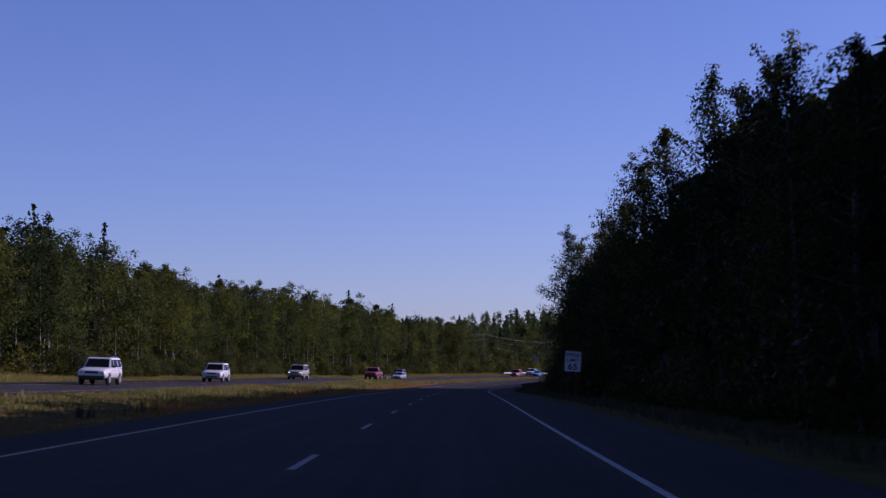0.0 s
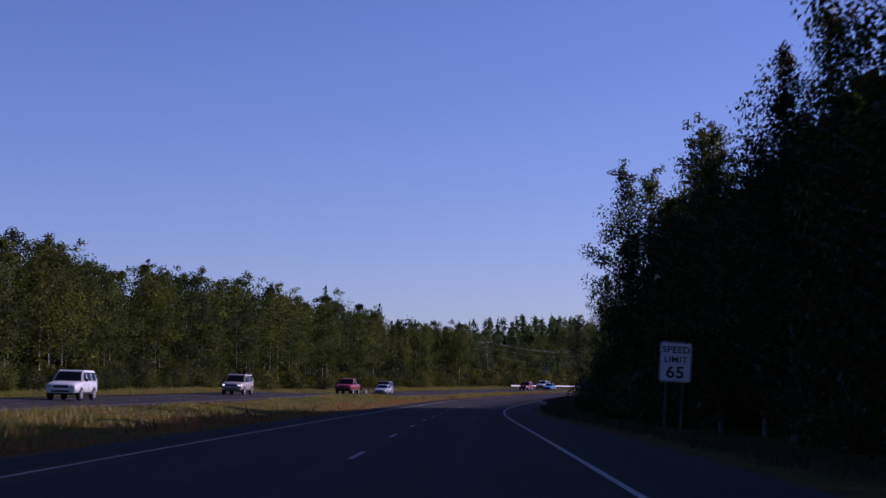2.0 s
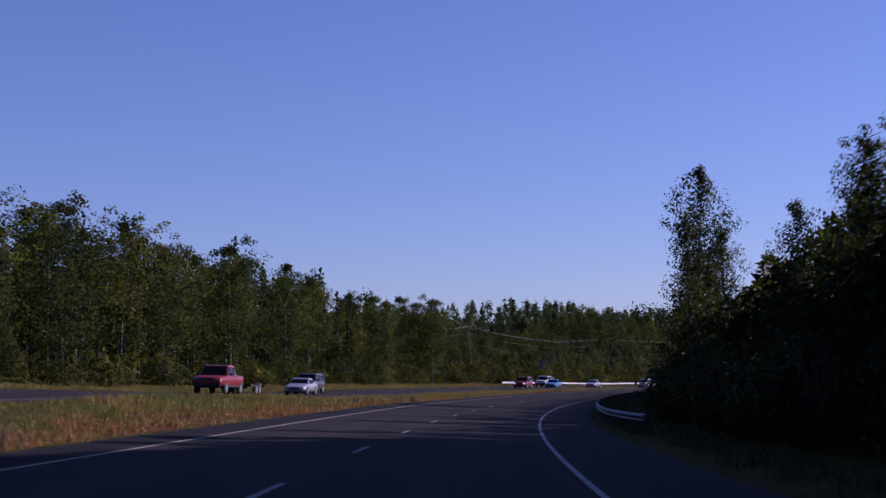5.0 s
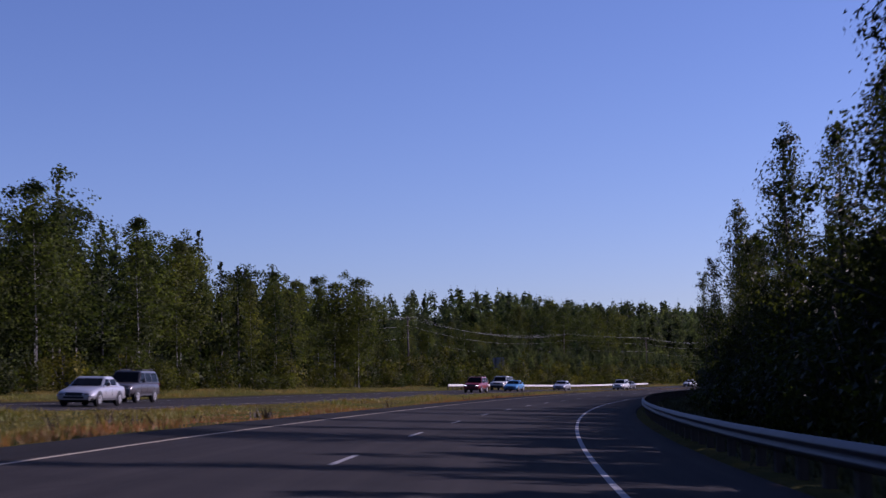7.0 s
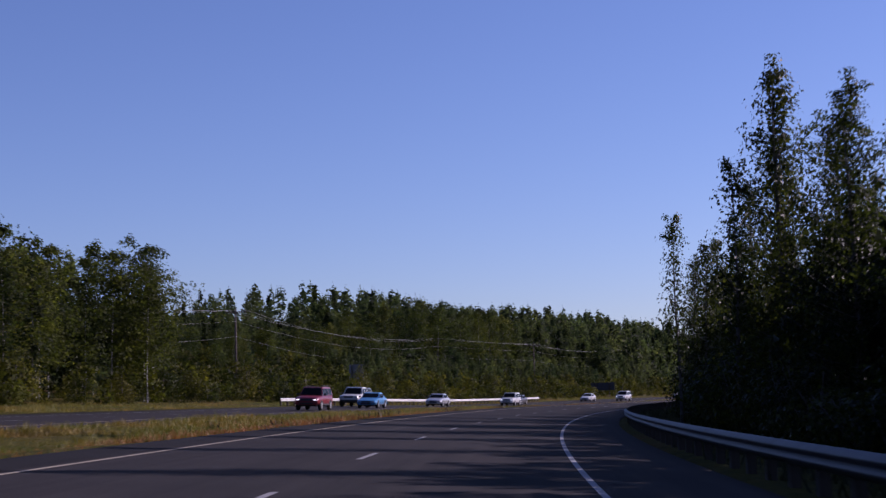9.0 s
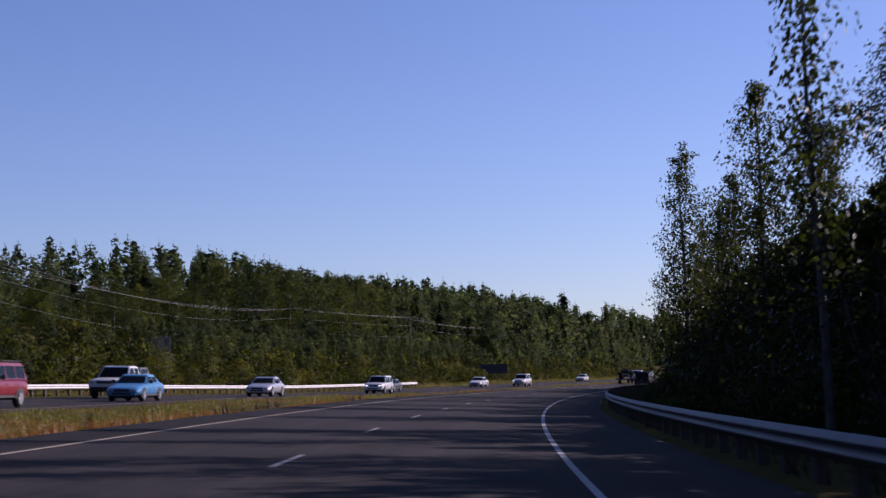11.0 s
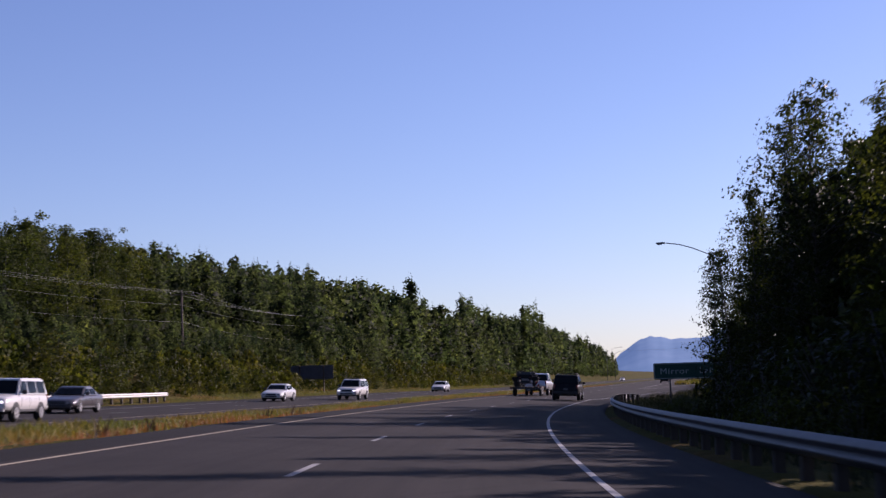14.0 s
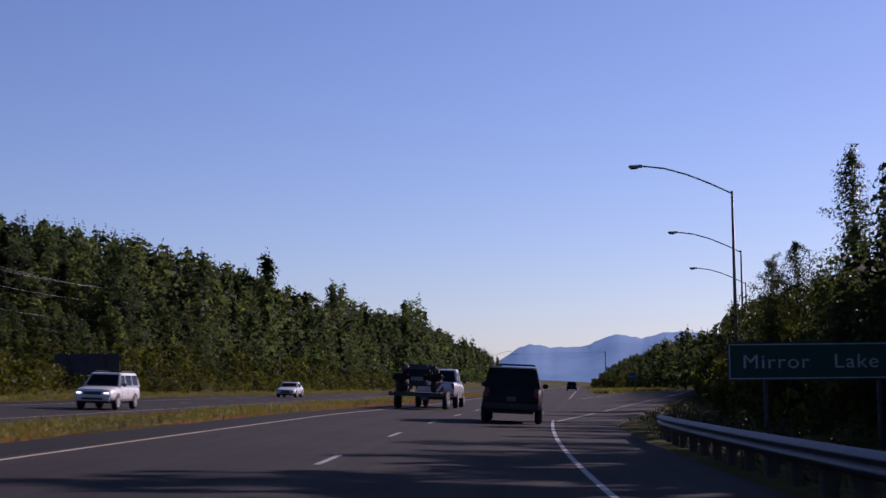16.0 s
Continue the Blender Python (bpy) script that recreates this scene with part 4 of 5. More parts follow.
def guardrail(s0, s1, l, top, side, mat, label, bend_in, bend_out):
    """A W-beam rail; side is +1 where traffic passes on its right, -1 on its left."""
    global post_mesh
    rail = empty("guardrail", stand((s0 + s1) / 2, l))
    back = rail.matrix_basis.inverted()
    tagged(rail, label, "guardrail")

    def off(s):
        return l - side * (1.1 * np.clip((s0 + 14 - s) / 14, 0, 1) ** 2 * bend_in + 1.1 * np.clip((s - s1 + 12) / 12, 0, 1) ** 2 * bend_out)

    s = s0
    while s < s1 - 0.1:
        st = np.linspace(s, min(s + 3.83, s1), 4)
        rows = []
        for d, z in WAVE:
            x, y, g = spot(st, off(st) + side * (d + 0.14))
            rows.append(np.stack([x, y, g + top - 0.31 + z], 1))
        for d, z in reversed(WAVE):
            x, y, g = spot(st, off(st) + side * (d + 0.136))
            rows.append(np.stack([x, y, g + top - 0.31 + z], 1))
        v = np.stack(rows, 1).reshape(-1, 3)
        k = len(rows)
        f = [[i * k + j, i * k + (j + 1) % k, (i + 1) * k + (j + 1) % k, (i + 1) * k + j] for i in range(3) for j in range(k)]
        ob = raw("rail_panel", v, f, mat, rail, smooth=False)
        ob.matrix_parent_inverse = back
        s += 3.81
    if post_mesh is None:
        b = box(0.15, 0.2, 1.1, 0, 0, 0.15, 0.012)
        post_mesh = bpy.data.meshes.new("post")
        b.to_mesh(post_mesh)
        b.free()
        post_mesh.materials.append(POST_WOOD)
    for q in np.arange(s0 + 0.4, s1, 1.905):
        ob = new("post", post_mesh)
        ob.parent = rail
        ob.matrix_parent_inverse = back
        ob.matrix_basis = stand(q, float(off(q)), top - 0.72)
    return rail


guardrail(186, 497, 4.55, 0.64, -1, ZINC_SHADED, "galvanised guardrail along the outer shoulder on timber posts, shade put into its colour", 0.6, 0.9)
guardrail(388, 503, -29.75, 0.74, 1, RAIL_SUNLIT, "pale guardrail beside the oncoming road on timber posts, sunlight put into its colour", 0.3, 0.3)


# ---------------------------------------------------------------- signs
def words(name, text, height, mat, parent, x, z, y=-0.02, stretch=1.0, bold=0.0, spacing=1.0):
    cu = bpy.data.curves.new(name, "FONT")
    cu.space_character = spacing
    cu.body, cu.size, cu.extrude, cu.offset, cu.align_x = text, height / 0.72, 0.004, bold, "CENTER"
    tmp = bpy.data.objects.new(name, cu)
    me = bpy.data.meshes.new_from_object(tmp)
    bpy.data.objects.remove(tmp)
    me.materials.append(mat)
    ob = new(name, me)
    ob.parent = parent
    ob.matrix_basis = pose(x, y, z, 90) @ Matrix.Diagonal((stretch, 1, 1, 1))
    return ob


def rounded_panel(w, h, r, depth=0.012):
    bm = bmesh.new()
    pts = []
    for cx, cz, a0 in ((w / 2 - r, h / 2 - r, 0), (-w / 2 + r, h / 2 - r, 90), (-w / 2 + r, -h / 2 + r, 180), (w / 2 - r, -h / 2 + r, 270)):
        for k in range(6):
            a = radians(a0 + 18 * k)
            pts.append((cx + r * math.cos(a), cz + r * math.sin(a)))
    front = [bm.verts.new((x, -depth, z)) for x, z in pts]
    rear = [bm.verts.new((x, 0, z)) for x, z in pts]
    bm.faces.new(front[::-1])
    bm.faces.new(rear)
    for i in range(len(pts)):
        j = (i + 1) % len(pts)
        bm.faces.new((front[i], front[j], rear[j], rear[i]))
    bmesh.ops.recalc_face_normals(bm, faces=bm.faces)
    return bm


def border(w, h, t, y):
    """A thin frame painted on a sign."""
    bm = bmesh.new()
    for sx, sz, x, z in ((w, t, 0, h / 2 - t / 2), (w, t, 0, -h / 2 + t / 2), (t, h - 2 * t, w / 2 - t / 2, 0), (t, h - 2 * t, -w / 2 + t / 2, 0)):
        box(sx, 0.004, sz, x, y, z, 0, bm)
    return bm


def moved(bm, x, y, z):
    bmesh.ops.translate(bm, verts=bm.verts, vec=(x, y, z))
    return bm


def speed_sign(s, l, foot):
    ob = empty("speed_limit_sign", stand(s, l, 0.0, 3.0) @ pose(0, 0, 0, 0, 4.2, 0))
    z = foot + 0.76
    part("panel", moved(rounded_panel(1.22, 1.52, 0.09), 0, 0, z), SIGN_WHITE, ob)
    part("border", moved(border(1.19, 1.49, 0.03, -0.015), 0, 0, z), SIGN_BLACK, ob)
    words("lettering", "SPEED", 0.25, SIGN_BLACK, ob, 0, z + 0.35, stretch=1.08, bold=0.007, spacing=1.06)
    words("lettering", "LIMIT", 0.24, SIGN_BLACK, ob, 0, z - 0.02, stretch=1.08, bold=0.004, spacing=1.06)
    words("lettering", "65", 0.44, SIGN_BLACK, ob, 0, z - 0.59, stretch=1.15, bold=0.012, spacing=1.05)
    for x in (-0.32, 0.32):
        part("post", box(0.09, 0.07, z + 0.9, x, 0.05, (z + 0.9) / 2 - 0.3, 0.006), POST_WOOD, ob)
    return tagged(ob, "white speed limit 65 sign on two posts in shade", "road sign")


def guide_sign(s, l, low, w, h, text, size, turn=0.0):
    ob = empty("guide_sign", stand(s, l, 0.0, turn))
    z = low + h / 2
    part("panel", moved(rounded_panel(w, h, 0.1), 0, 0, z), SIGN_GREEN, ob)
    part("border", moved(border(w - 0.08, h - 0.08, 0.035, -0.015), 0, 0, z), SIGN_LETTER, ob)
    for word, x in text:
        words("lettering", word, size, SIGN_LETTER, ob, x, z - size * 0.48, stretch=1.12, spacing=1.12)
    for x in (-w * 0.3, w * 0.3):
        part("post", box(0.1, 0.12, z + h / 2 + 0.6, x, 0.07, (z + h / 2 + 0.6) / 2 - 0.6, 0.006), ZINC_SHADED, ob)
    return ob


speed_sign(114.0, 7.65, 1.45 - float(rise(114.0, 7.65)))
mirror = guide_sign(493.0, 9.35, 1.25 - float(rise(493, 9.35)), 5.3, 1.06, (("Mirror", -1.3), ("Lake", 0.95)), 0.40, 4.0)
az_ = 1.25 - float(rise(493, 9.35)) + 0.53
arrow = box(0.34, 0.01, 0.08, 2.2, -0.017, az_, 0, None, Matrix.Rotation(radians(-45), 4, "Y"))
box(0.22, 0.01, 0.08, 2.25, -0.017, az_ + 0.15, 0, arrow)
box(0.08, 0.01, 0.22, 2.35, -0.017, az_ + 0.06, 0, arrow)
part("arrow", arrow, SIGN_LETTER, mirror)
tagged(mirror, "wide green guide sign with white place name in shade", "road sign")
gore_sign = guide_sign(690.0, 10.9, 1.9, 1.5, 1.2, (("EXIT", 0.0),), 0.34)
tagged(gore_sign, "small green exit sign on the grass gore", "road sign")


def sign_back(s, l, low, w, h, mat, label):
    """The back of a sign that faces the other traffic."""
    ob = empty("road_sign_back", stand(s, l, 0, 180))
    part("panel", moved(rounded_panel(w, h, 0.12, 0.02), 0, 0, low + h / 2), mat, ob)
    for z in (low + 0.25, low + h - 0.25):
        part("stiffener", box(w - 0.3, 0.05, 0.07, 0, 0.035, z, 0.005), mat, ob)
    for x in (-w * 0.28, w * 0.28):
        part("post", box(0.12, 0.16, low + h + 0.4, x, 0.14, (low + h + 0.4) / 2 - 0.4, 0.008), POST_WOOD, ob)
    return tagged(ob, label, "road sign")


sign_back(561, -33.8, 1.25, 5.0, 1.6, SIGN_REAR, "large dark sign seen from behind, on two posts")
sign_back(441, -38.4, 1.9, 1.9, 2.1, ALUMINIUM, "pale grey sign seen from behind among the bushes")


# ---------------------------------------------------------------- street lamps and power line
def street_lamp(x, y, ground, top, reach, label):
    """A tall pole whose arm reaches along local -x."""
    ob = empty("street_lamp", pose(x, y, ground))
    h = top - ground
    part("pole", rod((0, 0, 0), (0, 0, h), 0.14, 0.075, 10), ZINC_SHADED, ob, smooth=True)
    part("base", box(0.42, 0.42, 0.5, 0, 0, 0.1, 0.03), ZINC_SHADED, ob)
    bm = bmesh.new()
    pts = [Vector((-reach * f, 0, h - 0.15 + 1.95 * math.sin(f * 1.45) / math.sin(1.45))) for f in (0, 0.25, 0.5, 0.75, 1.0)]
    for a, b in zip(pts, pts[1:]):
        rod(a, b, 0.05, 0.045, 8, bm)
    part("arm", bm, ZINC_SHADED, ob)
    head = box(0.95, 0.34, 0.17, -reach - 0.38, 0, h + 1.8, 0.06)
    lum = part("luminaire", head, ALUMINIUM, ob)
    part("lens", box(0.5, 0.26, 0.1, -reach - 0.5, 0, h + 1.69, 0.04), BLACK_TRIM, lum)
    return tagged(ob, label, "street lamp")


lamp_label = "tall grey steel street lamp with a long curved arm"
for k in range(3):
    px, py = 119.1 + 23.4 * k, 518.4 + 33.6 * k
    lamp = street_lamp(px, py, -1.6, 11.8, 5.45, lamp_label)
    lamp.matrix_basis = pose(px, py, -1.6, 0, 0, -39.0)
    tagged(lamp, group="street lamps along the exit")
for s_, l_ in ((1050, -31.5), (1110, -31.5)):
    lamp = street_lamp(0, 0, 0.0, 12.5, 6.0, lamp_label)
    lamp.matrix_basis = stand(s_, l_, -0.2, 180)
    tagged(lamp, group="street lamps along the exit")


def utility_pole(x, y, top, turn):
    ob = empty("utility_pole", pose(x, y, top - 11.5, 0, 0, turn))
    part("pole", rod((0, 0, -1.5), (0, 0, 11.5), 0.17, 0.11, 9), POST_WOOD, ob, smooth=True)
    part("crossarm", box(2.6, 0.1, 0.13, 0, 0.1, 11.1, 0.01), POST_WOOD, ob)
    for px in (-1.2, 0.0, 1.2):
        part("insulator", rod((px, 0.1, 11.16), (px, 0.1, 11.36), 0.06, 0.035, 8), ALUMINIUM, ob)
    part("bracket", box(0.08, 0.3, 0.08, 0, 0.12, 8.2, 0.01), ZINC_SHADED, ob)
    tagged(ob, "brown timber utility pole with one crossarm", "utility pole", "power line")


def overhead_wires(a, b, across, hung):
    """Wires between two pole tops; hung: offset along the crossarm, drop below the top, sag."""
    for side, drop, sag in hung:
        bm = bmesh.new()
        pts = []
        for i in range(13):
            f = i / 12
            p = a.lerp(b, f) + across * side
            pts.append(p - Vector((0, 0, drop + sag * 4 * f * (1 - f))))
        for p, q in zip(pts, pts[1:]):
            rod(p, q, 0.009, 0.009, 4, bm)
        tagged(finish("overhead_wire", bm, WIRE), "thin sagging overhead wire in sunlight", "wire", "power line")


def power_line():
    poles = [Vector(p) for p in ((-23.8, 340.2, 11.0), (12.2, 430.2, 11.5), (48.2, 520.2, 11.4), (70.8, 546.0, 10.9), (104.0, 612.0, 11.6), (143.0, 684.0, 12.5))]
    for p in poles:
        utility_pole(*p, -21.8)
    for a, b in zip(poles, poles[1:]):
        droop = (math.hypot(b.x - a.x, b.y - a.y) / 97.0) ** 2
        overhead_wires(a, b, Vector((0.928, -0.371, 0)), [(-1.2, 0.15, 1.3 * droop), (0.0, 0.15, 1.6 * droop), (1.2, 0.15, 1.9 * droop), (0.1, 1.5, 1.7 * droop), (0.12, 3.3, 1.9 * droop)])
    # a second line crosses the highway beyond the exit
    right, left = Vector((276.4, 816.4, 10.6)), Vector((204.0, 850.0, 12.0))
    for p in (right, left):
        utility_pole(*p, 65.0)
    overhead_wires(right, left, Vector((0.42, 0.906, 0)), [(-1.2, 0.15, 1.0), (1.2, 0.15, 1.2)])


WIRE = plain("sunlit_wire", (0.22, 0.22, 0.2), 0.5, 0.3)
power_line()


# ---------------------------------------------------------------- mountains
def mountains():
    eye = Vector((66.9, 441.0, 0.0))
    head = float(at(HEAD, 449.8))
    ridge = [(-0.10, 30), (-0.02, 40), (0.030, 62), (0.040, 96), (0.047, 116), (0.0575, 134), (0.066, 124), (0.074, 118), (0.086, 117), (0.094, 130), (0.104, 146),
             (0.112, 152), (0.12, 153), (0.128, 143), (0.14, 156), (0.16, 160), (0.19, 150), (0.24, 158), (0.3, 120), (0.36, 60)]
    ang = np.linspace(-0.1, 0.36, 140)
    crest = np.interp(ang, [a for a, _ in ridge], [h for _, h in ridge])
    rng = np.random.default_rng(2)
    crest = crest + rng.normal(0, 1.6, len(ang)) + 2.5 * np.sin(ang * 180)
    rows = []
    for k, (dist, part_) in enumerate(((3600, -0.06), (3750, 0.16), (3950, 0.45), (4150, 0.74), (4320, 1.0), (4600, 0.6), (4800, -0.06))):
        wob = 0 if k in (0, 4, 6) else 1
        h = crest * part_ + wob * 3 * np.sin(ang * 41 + k * 2.1) * part_ + wob * rng.normal(0, 0.7, len(ang))
        a = head + ang
        rows.append(np.stack([eye.x + np.sin(a) * dist, eye.y + np.cos(a) * dist, h], 1))
    v = np.stack(rows, 0)
    n, k = v.shape[:2]
    i = (np.arange(n - 1)[:, None] * k + np.arange(k - 1)[None]).ravel()
    ob = raw("backdrop_mountains", v.reshape(-1, 3), np.stack([i, i + 1, i + 1 + k, i + k], 1), HAZY_ROCK, smooth=True)
    tagged(ob, "blue mountain ridge far behind the road, haze painted as glow", "mountain", kind="structure")


mountains()


# ---------------------------------------------------------------- vehicles
SHAPES = {
    # length, width, wheel radius, wheel stations, lower outline, belt height, greenhouse (base front, top front, top rear, base rear), roof height
    "suv": dict(w=1.92, r=0.37, yf=1.45, yr=-1.4, low=[(2.42, 0.42), (2.45, 0.62), (2.42, 0.86), (2.3, 1.0), (1.2, 1.12), (-2.36, 1.12), (-2.44, 0.95), (-2.46, 0.5), (-2.4, 0.4)],
                belt=1.12, top=1.8, gh=(1.12, 0.42, -2.1, -2.36), panes=[(0.85, 0.0), (-0.1, -1.05), (-1.15, -2.1)]),
    "big_suv": dict(w=2.02, r=0.39, yf=1.65, yr=-1.6, low=[(2.68, 0.45), (2.72, 0.66), (2.7, 0.95), (2.58, 1.08), (1.45, 1.2), (-2.62, 1.2), (-2.7, 1.0), (-2.74, 0.55), (-2.66, 0.42)],
                    belt=1.2, top=1.92, gh=(1.36, 0.62, -2.4, -2.62), panes=[(1.05, 0.15), (0.05, -0.95), (-1.05, -2.35)]),
    "sedan": dict(w=1.8, r=0.33, yf=1.42, yr=-1.32, low=[(2.3, 0.28), (2.36, 0.45), (2.32, 0.62), (2.18, 0.72), (0.95, 0.93), (-1.75, 0.98), (-2.3, 0.96), (-2.38, 0.7), (-2.36, 0.35), (-2.28, 0.28)],
                  belt=0.93, top=1.41, gh=(0.92, 0.12, -0.95, -1.72), panes=[(0.55, -0.2), (-0.28, -1.1)]),
    "pickup": dict(w=2.0, r=0.39, yf=1.8, yr=-1.75, low=[(2.85, 0.48), (2.9, 0.7), (2.86, 1.0), (2.72, 1.12), (1.5, 1.2), (-0.95, 1.22), (-1.02, 1.26), (-2.8, 1.26), (-2.88, 1.1), (-2.9, 0.6), (-2.8, 0.5)],
                   belt=1.2, top=1.9, gh=(1.4, 0.72, -0.72, -0.95), panes=[(1.1, 0.2), (0.1, -0.62)]),
}


def outline_solid(bm, outline, xs):
    """A solid from a side outline (y, z), with half widths xs for each point."""
    left = [bm.verts.new((-x, y, z)) for (y, z), x in zip(outline, xs)]
    right = [bm.verts.new((x, y, z)) for (y, z), x in zip(outline, xs)]
    sides = [bm.faces.new(left), bm.faces.new(right[::-1])]
    n = len(outline)
    for i in range(n):
        j = (i + 1) % n
        bm.faces.new((left[j], left[i], right[i], right[j]))
    return sides


def lofted_body(d):
    """The lower body as a loft of rounded sections from tail to nose."""
    low, hw = d["low"], d["w"] / 2
    front, rear = max(y for y, _ in low), min(y for y, _ in low)
    sill = min(z for _, z in low)
    chain = sorted(low[2:-2])
    mid, half = (front + rear) / 2, (front - rear) / 2
    ys = [rear, rear + 0.03, rear + 0.1] + list(np.linspace(rear + 0.25, front - 0.25, 20)) + [front - 0.1, front - 0.03, front]
    bm = bmesh.new()
    rings = []
    for i, y in enumerate(ys):
        end = i in (0, len(ys) - 1)
        e = max(0.0, (abs(y - mid) / half - 0.72) / 0.28)
        w = hw * (1 - 0.1 * e * e) * (0.94 if end else 1.0)
        zt = float(np.interp(y, [c[0] for c in chain], [c[1] for c in chain])) - (0.06 if end else 0.0)
        zb = sill + 0.1 * e * e + (0.05 if end else 0.0)
        half_ring = [(0.78 * w, zb), (0.96 * w, zb + 0.08), (w, zb + 0.42 * (zt - zb)), (w, zb + 0.62 * (zt - zb)), (0.975 * w, zt - 0.13), (0.93 * w, zt - 0.04), (0.82 * w, zt), (0.4 * w, zt + 0.02)]
        ring = [(x, z) for x, z in half_ring] + [(-x, z) for x, z in reversed(half_ring)]
        rings.append([bm.verts.new((x, y, z)) for x, z in ring])
    n = len(rings[0])
    for p, q in zip(rings, rings[1:]):
        for i in range(n):
            bm.faces.new((p[i], p[(i + 1) % n], q[(i + 1) % n], q[i]))
    bm.faces.new(rings[0])
    bm.faces.new(rings[-1])
    bmesh.ops.triangulate(bm, faces=[f for f in bm.faces if len(f.verts) > 4])
    bmesh.ops.recalc_face_normals(bm, faces=bm.faces)
    return bm


def arch_plate(d, sd, yc):
    """A black plate on the closed side that paints the wheel opening's shade."""
    x, rr, sill = sd * (d["w"] / 2 - 0.004), d["r"] + 0.08, min(z for _, z in d["low"])
    ring = []
    for k in range(15):
        a = -0.3 + (math.pi + 0.6) * k / 14
        ring.append((yc + rr * math.cos(a), max(sill - 0.02, d["r"] + rr * math.sin(a))))
    bm = bmesh.new()
    inner, outer = [bm.verts.new((x, y, z)) for y, z in ring], [bm.verts.new((x + sd * 0.012, y, z)) for y, z in ring]
    bm.faces.new(inner)
    bm.faces.new(outer)
    for i in range(15):
        j = (i + 1) % 15
        bm.faces.new((inner[i], inner[j], outer[j], outer[i]))
    bmesh.ops.recalc_face_normals(bm, faces=bm.faces)
    return bm


def wheel(parent, x, y, r, width, rim_mat=None):
    w = empty("wheel")
    w.parent = parent
    w.matrix_basis = pose(x, y, r, 0, 90, 0)
    bm = bmesh.new()
    bmesh.ops.create_cone(bm, cap_ends=True, segments=24, radius1=r, radius2=r, depth=width)
    bmesh.ops.bevel(bm, geom=[e for e in bm.edges if all(abs(v.co.z) > width * 0.49 for v in e.verts)], offset=0.045, segments=2, affect="EDGES")
    part("tyre", bm, RUBBER, w, smooth=True)
    out = 1 if x > 0 else -1
    bm = bmesh.new()
    bmesh.ops.create_cone(bm, cap_ends=True, segments=20, radius1=r * 0.64, radius2=r * 0.64, depth=0.03, matrix=Matrix.Translation((0, 0, out * (width / 2 - 0.004))))
    for k in range(5):
        a = k * 2 * math.pi / 5
        box(r * 0.5, 0.07, 0.03, math.cos(a) * r * 0.32, math.sin(a) * r * 0.32, out * (width / 2 + 0.016), 0, bm, Matrix.Rotation(a, 4, "Z"))
    part("rim", bm, rim_mat or ALLOY, w)
    return w


